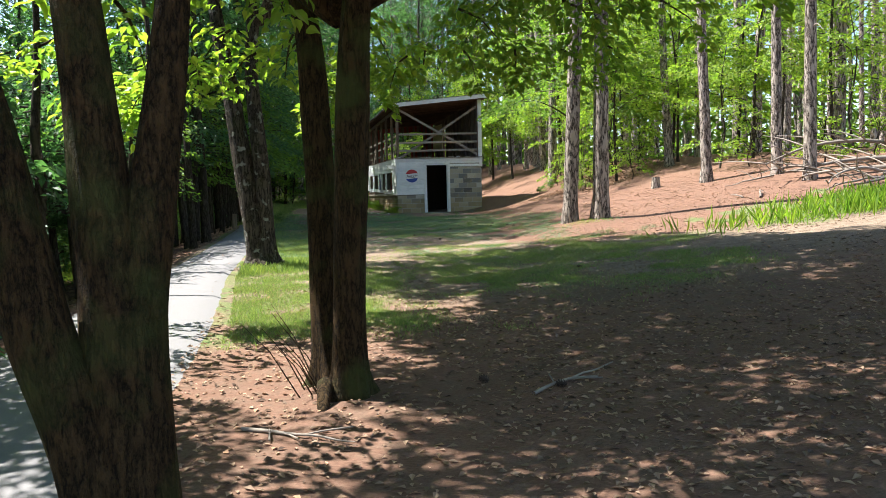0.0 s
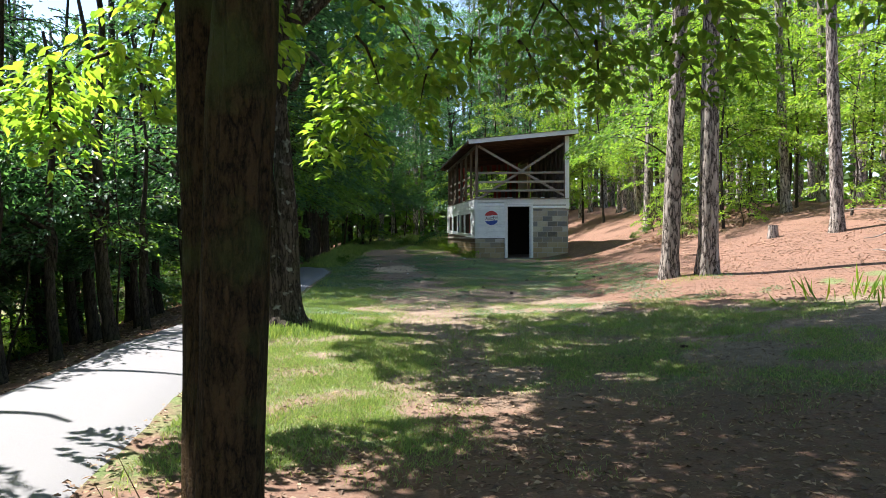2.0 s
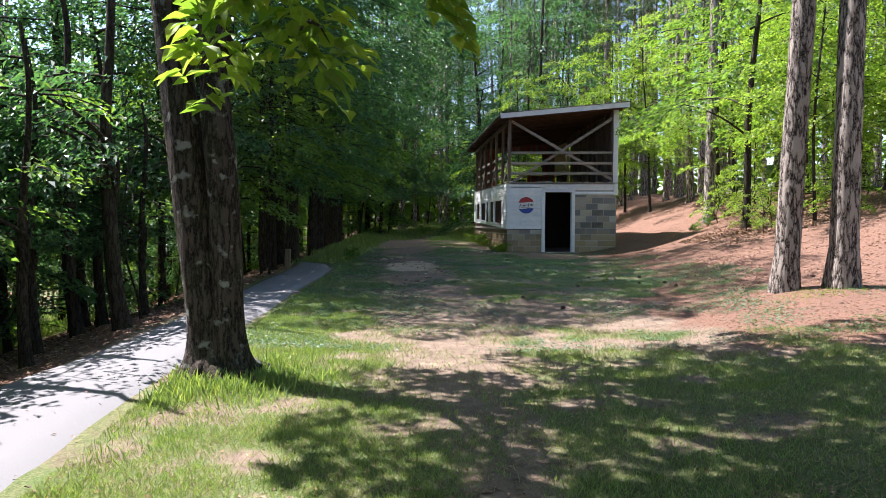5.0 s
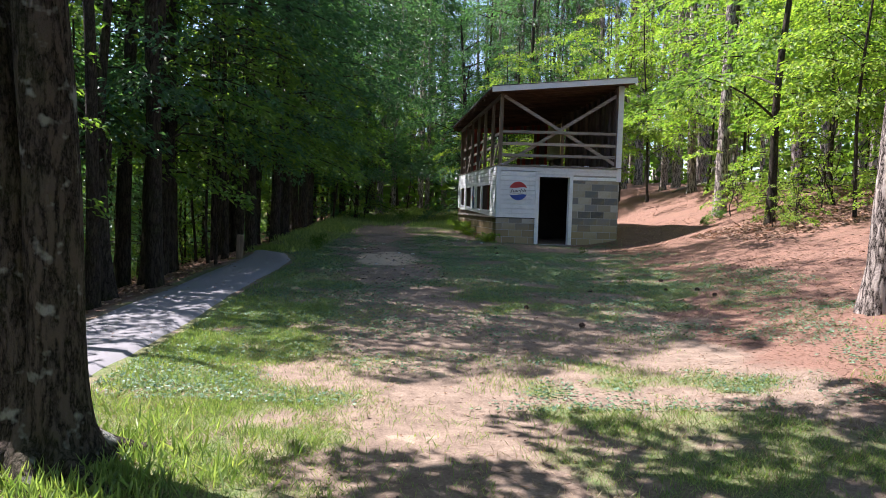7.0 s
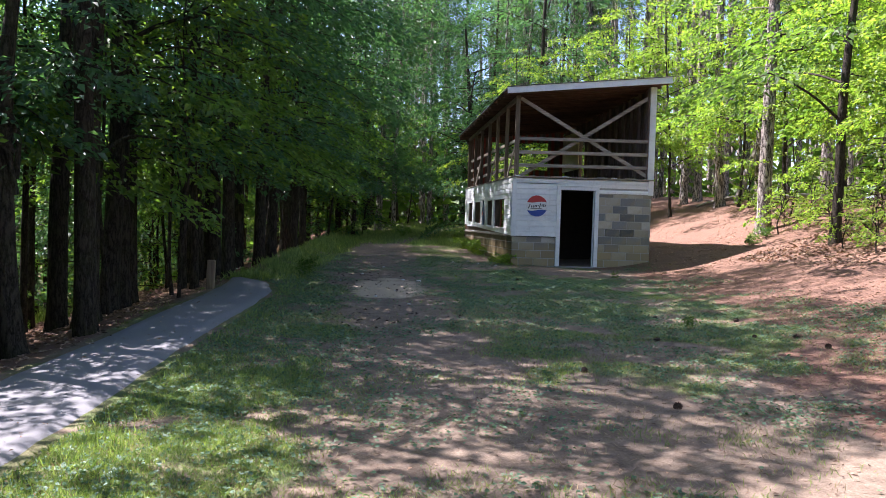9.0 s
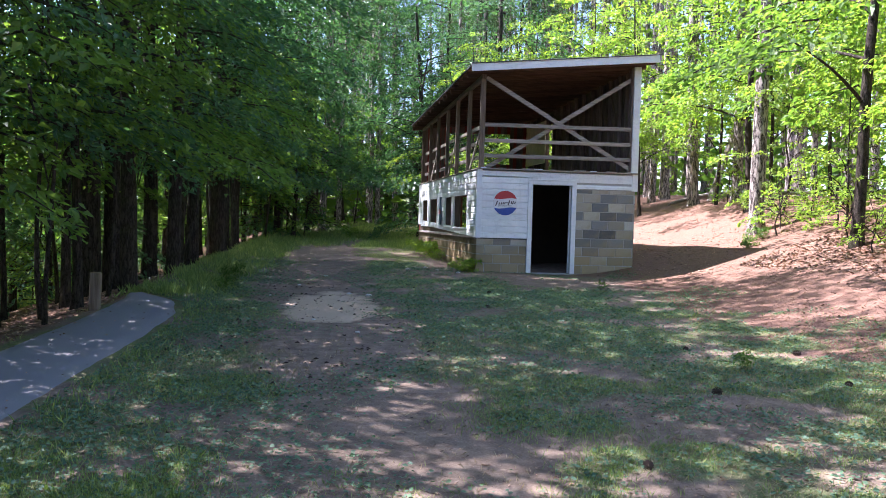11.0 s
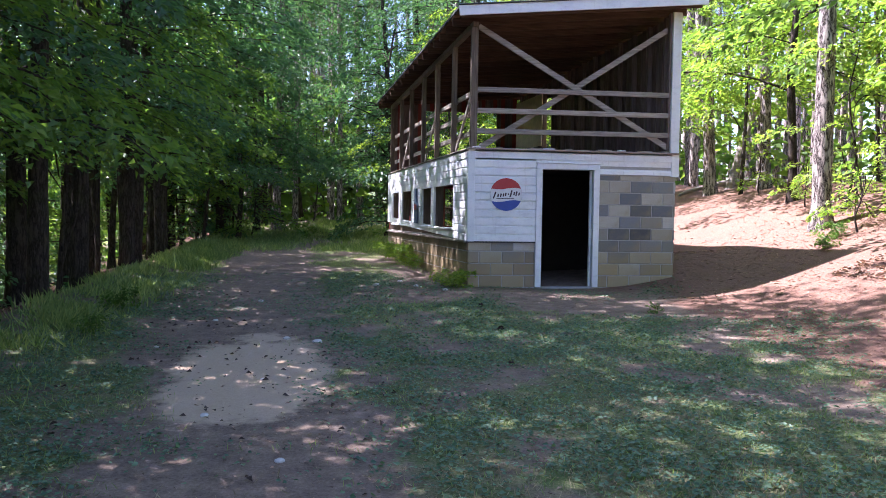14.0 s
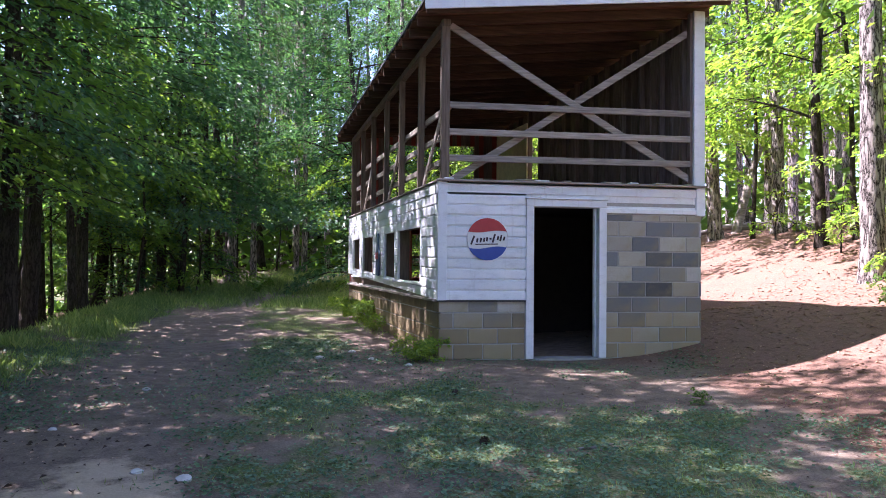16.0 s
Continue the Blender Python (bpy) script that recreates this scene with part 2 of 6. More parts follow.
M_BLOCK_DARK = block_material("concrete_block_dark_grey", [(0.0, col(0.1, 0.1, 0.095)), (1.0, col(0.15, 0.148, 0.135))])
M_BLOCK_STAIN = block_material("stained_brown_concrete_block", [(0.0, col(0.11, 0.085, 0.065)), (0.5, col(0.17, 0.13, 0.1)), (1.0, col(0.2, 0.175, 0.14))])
# Shade of the room behind the doorway, put into a near-black colour.
M_INSIDE = plain("room_shade_near_black", (0.05, 0.04, 0.035), 0.9)
M_CONCRETE = plain("concrete_floor", (0.3, 0.28, 0.26), 0.9)
M_SIGN_WHITE = plain("sign_white_enamel", (0.7, 0.7, 0.68), 0.4, 0.08)
M_SIGN_RED = plain("sign_red_enamel", (0.42, 0.035, 0.035), 0.4, 0.12)
M_SIGN_BLUE = plain("sign_blue_enamel", (0.03, 0.07, 0.3), 0.4, 0.12)
M_SIGN_DARK = plain("sign_dark_strokes", (0.05, 0.03, 0.035), 0.5, 0.1)
M_DEADWOOD = wood("bleached_dead_wood", (0.17, 0.14, 0.12), (0.42, 0.37, 0.32), (2, 2, 9))
M_WIRE = plain("galvanised_wire", (0.35, 0.36, 0.37), 0.5, 0.1, 8, 0.8)
M_CONE = plain("pine_cone_brown", (0.06, 0.04, 0.03), 0.8)


# ---------------------------------------------------------------- mesh helpers
def finish(ob, material, parent, label):
    if material is not None:
        ob.data.materials.append(material)
    if parent is not None:
        ob.parent = parent
    if label:
        ob["label"] = label
    return ob


def part(name, bm, material, parent, label=""):
    me = bpy.data.meshes.new(name)
    bm.to_mesh(me)
    bm.free()
    return finish(new(name, me), material, parent, label)


def mesh_np(name, verts, tris, smooth=False):
    """A mesh from arrays of vertices and triangles or quads."""
    me = bpy.data.meshes.new(name)
    n = tris.shape[1]
    me.vertices.add(len(verts))
    me.vertices.foreach_set("co", np.ascontiguousarray(verts, dtype=np.float32).ravel())
    me.loops.add(tris.size)
    me.loops.foreach_set("vertex_index", np.ascontiguousarray(tris, dtype=np.int32).ravel())
    me.polygons.add(len(tris))
    me.polygons.foreach_set("loop_start", np.arange(0, tris.size, n, dtype=np.int32))
    me.polygons.foreach_set("loop_total", np.full(len(tris), n, dtype=np.int32))
    me.polygons.foreach_set("use_smooth", np.full(len(tris), smooth, dtype=bool))
    me.update(calc_edges=True)
    return me


def thing(name, place=(0, 0, 0), label="", category="", group="", kind=""):
    ob = new(name)
    ob.empty_display_size = 0.2
    ob.location = place
    return tagged(ob, label, category, group, kind)


def beam_bm(p, q, w, h, up=(0, 0, 1), bevel=0.006, bm=None):
    """A squared timber from p to q, w across and h deep."""
    bm = bm or bmesh.new()
    p, q = Vector(p), Vector(q)
    d = (q - p).normalized()
    u = Vector(up)
    s = d.cross(u).normalized()
    u = s.cross(d).normalized()
    vs = []
    for e in (p, q):
        for a, b in ((-1, -1), (1, -1), (1, 1), (-1, 1)):
            vs.append(bm.verts.new(e + s * (a * w / 2) + u * (b * h / 2)))
    fs = [bm.faces.new([vs[i] for i in f]) for f in ((3, 2, 1, 0), (4, 5, 6, 7), (0, 1, 5, 4), (1, 2, 6, 5), (2, 3, 7, 6), (3, 0, 4, 7))]
    if bevel:
        eds = list({e for f in fs for e in f.edges})
        bmesh.ops.bevel(bm, geom=eds, offset=bevel, segments=1, affect="EDGES", profile=0.7)
    bmesh.ops.recalc_face_normals(bm, faces=bm.faces[:])
    return bm


def box_bm(x0, x1, y0, y1, z0, z1, bevel=0.005):
    return beam_bm(((x0 + x1) / 2, y0, (z0 + z1) / 2), ((x0 + x1) / 2, y1, (z0 + z1) / 2), x1 - x0, z1 - z0, (0, 0, 1), bevel)


def tube(points, radii, seg=12, rough=0.0, seed=0.0, flare=0.0):
    """Vertices and quads of a tapered tube through the points, with an uneven skin."""
    pts = [Vector(p) for p in points]
    out, faces = [], []
    n = len(pts)
    a = None
    for i, (p, r) in enumerate(zip(pts, radii)):
        d = (pts[min(i + 1, n - 1)] - pts[max(i - 1, 0)]).normalized()
        if a is None:
            a = d.cross(Vector((0.31, 0.95, 0.02))).normalized()
        a = (a - d * a.dot(d)).normalized()
        b = d.cross(a)
        for j in range(seg):
            t = 2 * math.pi * j / seg
            rr = r
            if rough:
                rr *= 1 + rough * (noise.noise((math.cos(t) * 1.7 + seed, math.sin(t) * 1.7, p.z * 1.1)) + 0.6 * noise.noise((math.cos(t) * 5 + seed, math.sin(t) * 5, p.z * 2.3)))
            if flare:
                rr *= 1 + flare * math.exp(-max(p.z, -0.1) / 0.16) * (0.75 + 0.45 * math.sin(t * 5 + seed) + 0.2 * math.sin(t * 3 - seed))
            out.append(p + a * (math.cos(t) * rr) + b * (math.sin(t) * rr))
        if i:
            k0 = (i - 1) * seg
            faces += [(k0 + j, k0 + (j + 1) % seg, k0 + seg + (j + 1) % seg, k0 + seg + j) for j in range(seg)]
    return np.array([tuple(v) for v in out]), np.array(faces, dtype=np.int32)


def bend(p0, p1, n, wob, seed, sag=0.0):
    """Points on an uneven line from p0 to p1."""
    p0, p1 = Vector(p0), Vector(p1)
    res = []
    for i in range(n):
        u = i / (n - 1)
        p = p0.lerp(p1, u)
        e = math.sin(math.pi * min(1, u * 1.0)) if sag else 1.0
        p += Vector((noise.noise((seed, u * 2.1, 0)), noise.noise((seed, u * 2.1, 7)), 0)) * wob * min(1, u * 3)
        p.z -= sag * u * u
        res.append(p)
    return res


def join(chunks):
    vs, fs, k = [], [], 0
    for v, f in chunks:
        vs.append(v)
        fs.append(f + k)
        k += len(v)
    return np.concatenate(vs), np.concatenate(fs)


def unit(v):
    return v / np.maximum(np.linalg.norm(v, axis=1, keepdims=True), 1e-9)


def leaves(c, d, nrm, size, ratio=0.55, fold=0.12):
    """Small folded leaves: centres, directions, normals, lengths."""
    d = unit(d)
    s = unit(np.cross(d, nrm))
    nn = np.cross(s, d)
    h = size[:, None]
    v = np.stack([c - d * h * 0.5, c + s * h * ratio * 0.5 + nn * h * fold - d * h * 0.06, c + d * h * 0.5 - nn * h * 0.1, c - s * h * ratio * 0.5 + nn * h * fold - d * h * 0.06], axis=1).reshape(-1, 3)
    k = np.arange(len(c))[:, None] * 4
    f = np.concatenate([k + np.array([[0, 1, 2]]), k + np.array([[0, 2, 3]])], axis=1).reshape(-1, 3)
    return v, f


def leaves_fine(c, d, nrm, size, ratio=0.6, fold=0.1):
    """Ovate leaves with a pointed tip, folded along the midrib."""
    d = unit(d)
    s = unit(np.cross(d, nrm))
    nn = np.cross(s, d)
    h = size[:, None]

    def at(u, w, lift):
        return c + d * h * (u - 0.5) + s * h * ratio * w + nn * h * lift

    v = np.stack([at(0, 0, 0), at(0.22, 0.4, fold), at(0.55, 0.42, fold), at(0.8, 0.17, 0.02), at(1.0, 0, -0.12), at(0.8, -0.17, 0.02), at(0.55, -0.42, fold), at(0.22, -0.4, fold), at(0.5, 0, 0.01)], axis=1).reshape(-1, 3)
    k = np.arange(len(c))[:, None] * 9
    f = np.concatenate([k + np.array([q]) for q in ((0, 1, 2, 8), (8, 2, 3, 4), (0, 8, 6, 7), (8, 4, 5, 6))], axis=1).reshape(-1, 4)
    return v, f


def spray_leaves(r, bases, azimuths, lengths, per_metre, size, rise=0.15, droop=0.45, wide=0.42, shape=leaves):
    """Leaves set along flat, drooping sprays of twigs."""
    cs, ds, ns, ss = [], [], [], []
    for b, a, L in zip(bases, azimuths, lengths):
        n = max(6, int(per_metre * L * L * wide * 2))
        u = r.random(n) ** 0.7
        lat = (r.random(n) * 2 - 1) * L * wide * np.sin(np.pi * np.clip(u, 0.05, 0.97)) ** 0.6
        fw = np.array([math.cos(a), math.sin(a), 0.0])
        sd = np.array([-math.sin(a), math.cos(a), 0.0])
        z = rise * L * u - droop * L * u ** 2 - 0.1 * np.abs(lat)
        c = np.array(b)[None] + fw[None] * (u * L)[:, None] + sd[None] * lat[:, None]
        c[:, 2] += z + r.normal(0, 0.05 * L ** 0.5, n)
        d = fw[None] * 0.7 + sd[None] * (np.sign(lat) * 0.6)[:, None] + r.normal(0, 0.35, (n, 3))
        d[:, 2] -= 0.35
        nr = np.array([[0, 0, 1.0]]) + r.normal(0, 0.4, (n, 3))
        cs.append(c), ds.append(d), ns.append(nr), ss.append(size * r.uniform(0.65, 1.25, n))
    return shape(np.concatenate(cs), np.concatenate(ds), np.concatenate(ns), np.concatenate(ss))


# ---------------------------------------------------------------- the lie of the land
def softplus(v, w):
    return w * np.logaddexp(0, v / w)


def land(x, y):
    """Height of the ground."""
    x, y = np.asarray(x, float), np.asarray(y, float)
    yy = np.clip(y, -20, 60)
    z = 0.0205 * yy
    yk = np.clip(y, 5, 33)
    k = np.clip(0.15 + 0.014 * (yk - 17), 0.1, 0.37)
    x0 = 4.2 + 0.21 * (yk - 17)
    rise = softplus(x - x0, 0.5)
    hill = k * rise
    z = z + 0.022 * softplus(np.clip(y, -20, 72) - 48, 2.0)
    z = z + hill - 0.93 * softplus(hill - 2.1, 0.25)
    z = z + 0.4 * np.exp(-((x - 7.5) ** 2 + (y - 33.8) ** 2) / 1.5)
    z = z + 0.1 * np.exp(-((x - 6.25) ** 2 + (y - 17.6) ** 2) / 0.9)
    drop = softplus(-2.9 - x, 0.35)
    z = z - 0.30 * np.where(drop < 10, drop, 10 + (drop - 10) * 0.05)
    z = z + 0.14 * np.exp(-((x + 2.45) / 0.45) ** 2) / (1 + np.exp(-np.clip(y - 28.5, -20, 20) * 1.5))
    z = z + 0.02 * np.sin(x * 1.3 + 0.7 * np.sin(y * 0.8)) * np.sin(y * 1.1 + 0.5)
    return z


def land1(x, y):
    return float(land(x, y))


LATTICE = np.random.default_rng(99).random((128, 128)) * 2 - 1


def value_noise(x, y):
    i, j = np.floor(x).astype(int), np.floor(y).astype(int)
    u, v = x - i, y - j
    u, v = u * u * (3 - 2 * u), v * v * (3 - 2 * v)
    g = lambda a, b: LATTICE[a % 128, b % 128]
    return (g(i, j) * (1 - u) + g(i + 1, j) * u) * (1 - v) + (g(i, j + 1) * (1 - u) + g(i + 1, j + 1) * u) * v


def fuzzy(x, y, s=1.0, seed=0.0):
    """Smooth, uneven field of about -1 to 1."""
    x, y = np.clip(x, -200, 200), np.clip(y, -200, 200)
    a, b = x * 0.8 - y * 0.6 + seed * 17.3, x * 0.6 + y * 0.8 - seed * 9.1
    return value_noise(a * s, b * s) + 0.5 * value_noise(a * s * 2.1 + 31, b * s * 2.1 + 7) + 0.25 * value_noise(a * s * 4.3 + 3, b * s * 4.3 + 57)


def track_x(y):
    """Middle of the dirt track where it runs on past the stand and bends away behind it."""
    return np.interp(y, [26, 33, 40, 50, 57, 62, 70], [0.1, -0.15, 0.25, 1.25, 3.0, 5.2, 10.0])


def on_track(x, y, half=1.7):
    return bool(40 < y < 66 and abs(x - float(track_x(y))) < half)


def step(v, w):
    return 1 / (1 + np.exp(-np.clip(v / w, -40, 40)))


def zones(x, y):
    """How much grass, pine straw and paler ground lies at a place, 0 to 1 each."""
    f = fuzzy(x, y, 0.9, 1.0)
    g = fuzzy(x, y, 2.2, 4.0)
    verge = step(np.interp(y, [12, 15.5], [0.95, 0.05]) - x + 0.4 * f, 0.2) * step(y - 7.4 + 0.7 * f, 0.3) * step(19 - y, 1.0)
    lawn = step(x - 1.7 - 0.3 * f, 0.2) * step(6.0 - x + 0.04 * (y - 12) + 0.5 * g, 0.4) * step(y - 8.9 - 0.12 * (x - 2) + 0.7 * f, 0.4) * step(16.2 - y - 0.35 * (x - 2.0) + 0.4 * g, 0.35)
    rut0 = np.interp(y, [17, 22, 24, 26.5, 28, 31], [-0.1, 0.2, -0.1, -0.4, -0.75, -0.6])
    rut1 = np.interp(y, [20, 22, 24, 26.5, 31, 33], [1.6, 1.1, 1.15, 1.1, 0.65, 0.6])
    back = step(x - rut1 - 0.3 * f, 0.17) * step(5.8 - x + 0.6 * g, 0.5) * step(y - 20.0 + 1.4 * g, 0.9) * step(30.9 - y - 0.55 * np.maximum(x - 3.0, 0) + 0.6 * f, 0.3) * 0.98
    mid = step(rut0 - x + 0.25 * f, 0.15) * step(y - 17, 1.2) * step(27.5 - y, 0.6)
    bank = step(-1.0 - x - 0.02 * (y - 27) + 0.3 * f, 0.2) * step(y - 26, 0.8)
    side = step(x - 0.8 + 0.2 * f, 0.2) * step(2.4 - x + 0.3 * g, 0.25) * step(y - 31.8, 0.5)
    far_left = step(-7.5 - x, 0.8)
    wheel = np.exp(-((x - track_x(y) + 0.15 * f) / 0.5) ** 2)
    beyond = step(y - 41.0, 1.0) * step(70 - y, 1.0) * step(2.6 - np.abs(x - track_x(y)) + 0.5 * f, 0.3) * (1 - wheel)
    right = step(x - 7.6 + 0.6 * f, 0.4) * step(y - 12.2 + f, 0.4) * step(15.4 - y + g, 0.4)
    gr = np.clip(verge + lawn + back + mid + bank + side + far_left + right + beyond, 0, 1)
    gr = np.clip(gr * (0.68 + 0.5 * g + 0.12 * f), 0, 1)
    wood_floor = step(-2.6 - x, 0.15) * step(y - 26.5, 0.5) + step(-2.75 - x, 0.12) * step(26.5 - y, 0.5)
    gr = gr * (1 - wood_floor * (1 - far_left) * 0.9)
    st = np.clip(step(x - (4.3 + 0.13 * np.clip(y - 17, -3, 20)) + 0.6 * f, 0.35) * step(y - 14 + 0.7 * g, 0.5) + step(10.5 - y, 1.0) * 0.6 + wood_floor * 0.8, 0, 1)
    pale = np.exp(-((((x - 0.38) / 0.66) ** 2 + ((y - 26.7) / 1.75) ** 2) ** 1.5)) * (1.35 + 0.45 * g + 0.35 * f) + 0.34 * np.exp(-(((x - 1.0) / 0.6) ** 2 + ((y - 15.8) / 2.4) ** 2)) * (1 + 0.8 * g)
    pale = pale + 0.8 * wheel * step(y - 49 + f, 1.0) * step(70 - y, 1.0)
    return gr, st, np.clip(pale, 0, 1)


def build_ground():
    def axis(lo, hi, step_in, outer):
        a = list(np.arange(lo, hi + 1e-6, step_in))
        grow, p, q = step_in, lo, hi
        left, right = [], []
        while p > -outer or q < outer:
            grow *= 1.35
            p, q = p - grow, q + grow
            left.append(p), right.append(q)
        return np.array(left[::-1] + a + right)

    xs, ys = axis(-12, 16, 0.16, 1500), axis(-3, 66, 0.16, 1500)
    X, Y = np.meshgrid(xs, ys)
    Z = land(X, Y)
    v = np.stack([X.ravel(), Y.ravel(), Z.ravel()], 1)
    nx, ny = len(xs), len(ys)
    i = (np.arange(ny - 1)[:, None] * nx + np.arange(nx - 1)[None]).ravel()
    f = np.stack([i, i + 1, i + nx + 1, i + nx], 1)
    me = mesh_np("ground", v, f, True)
    at = me.color_attributes.new("zone", "FLOAT_COLOR", "POINT")
    g, s, p = zones(v[:, 0], v[:, 1])
    at.data.foreach_set("color", np.stack([g, s, p, np.ones_like(g)], 1).astype(np.float32).ravel())
    ob = new("ground", me)
    me.materials.append(M_GROUND)
    return tagged(ob, "patchy lawn, bare dirt and red pine straw", "ground", kind="structure")


build_ground()


def road_right(y):
    return float(np.interp(y, [-20, 6, 8.6, 12.5, 18, 25.6, 26.6, 27.6], [-0.9, -0.93, -1.0, -1.34, -1.4, -1.46, -1.75, -2.5]))


def build_road():
    rows = np.concatenate([np.arange(-20, 27.6, 0.2), [27.6]])
    vs, fs = [], []
    m = 9
    for i, y in enumerate(rows):
        xr = road_right(y) + 0.03 * noise.noise((y * 2.1, 0, 0)) + 0.02 * noise.noise((y * 6, 3, 0))
        xl = float(np.interp(y, [-20, 12, 16], [-3.05, -3.0, -2.68])) + 0.05 * noise.noise((y * 1.4, 5, 0))
        for j in range(m):
            u = j / (m - 1)
            x = xr + (xl - xr) * u
            lift = 0.03 if 0 < j < m - 1 else -0.05
            vs.append((x, y, land1(max(x, -2.6), y) + lift))
        if i:
            k = (i - 1) * m
            fs += [(k + j, k + j + 1, k + m + j + 1, k + m + j) for j in range(m - 1)]
    me = mesh_np("road", np.array(vs), np.array(fs, dtype=np.int32)[:, ::-1], True)
    me.materials.append(M_ASPHALT)
    tagged(new("road", me), "narrow pale worn asphalt lane with ragged edges", "road", kind="structure")


build_road()

# ---------------------------------------------------------------- the two-storey stand
FX, FY, SKEW, DEPTH = 3.35, 32.65, 0.078, 8.4
WIDE = 3.65


def S(x, y, z):
    """The plan leans: the side walls run a little to the west as they go back."""
    return (x - SKEW * (y - FY), y, z)


def slant(bm):
    for v in bm.verts:
        v.co.x -= SKEW * (v.co.y - FY)
    return bm


stand = thing("concession_stand", (FX + WIDE / 2, FY + DEPTH / 2, 0.66), "two-storey block and white-sided stand with open upper deck", "building")
bpy.context.view_layer.update()


def sp(name, bm, material, parent=None, label=""):
    """A part of the stand, given in world coordinates."""
    ob = part(name, bm, material, parent or stand, label)
    if parent is None:
        ob.matrix_parent_inverse = Matrix.Translation(stand.location).inverted()
    return ob


COURSE, BLOCK = 0.2035, 0.39
block_meshes = {}


def block_mesh(length, height):
    key = (round(length, 2), round(height, 2))
    if key not in block_meshes:
        bm = box_bm(0, key[0] - 0.014, 0, 0.03, 0, key[1] - 0.014, 0.004)
        me = bpy.data.meshes.new("block")
        bm.to_mesh(me)
        bm.free()
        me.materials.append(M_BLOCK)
        block_meshes[key] = me
    return block_meshes[key]


def place_block(parent, m, length, height, dark=None):
    ob = new("block", block_mesh(length, height))
    if dark:
        ob.data = ob.data.copy()
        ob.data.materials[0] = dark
    ob.parent = parent
    ob.matrix_basis = m
    return ob


def block_field(parent, frame_m, u0, u1, z0, z1, darks=(), other=None):
    """Courses of blocks on a wall face; u runs along the wall."""
    k0 = int(math.floor((z0 - 1.30) / COURSE)) - 1
    for k in range(k0, 20):
        a, b = 1.30 + k * COURSE, 1.30 + (k + 1) * COURSE
        a, b = max(a, z0), min(b, z1)
        if b - a < 0.03:
            continue
        u = u0 - (BLOCK / 2 if k % 2 else 0) - 0.001
        while u < u1:
            p, q = max(u, u0), min(u + BLOCK, u1)
            if q - p > 0.03:
                dk = any(d[0] == k and p <= d[1] <= q for d in darks)
                place_block(parent, frame_m @ pose(p, -0.009, a), q - p, b - a, M_BLOCK_DARK if dk else other)
            u += BLOCK


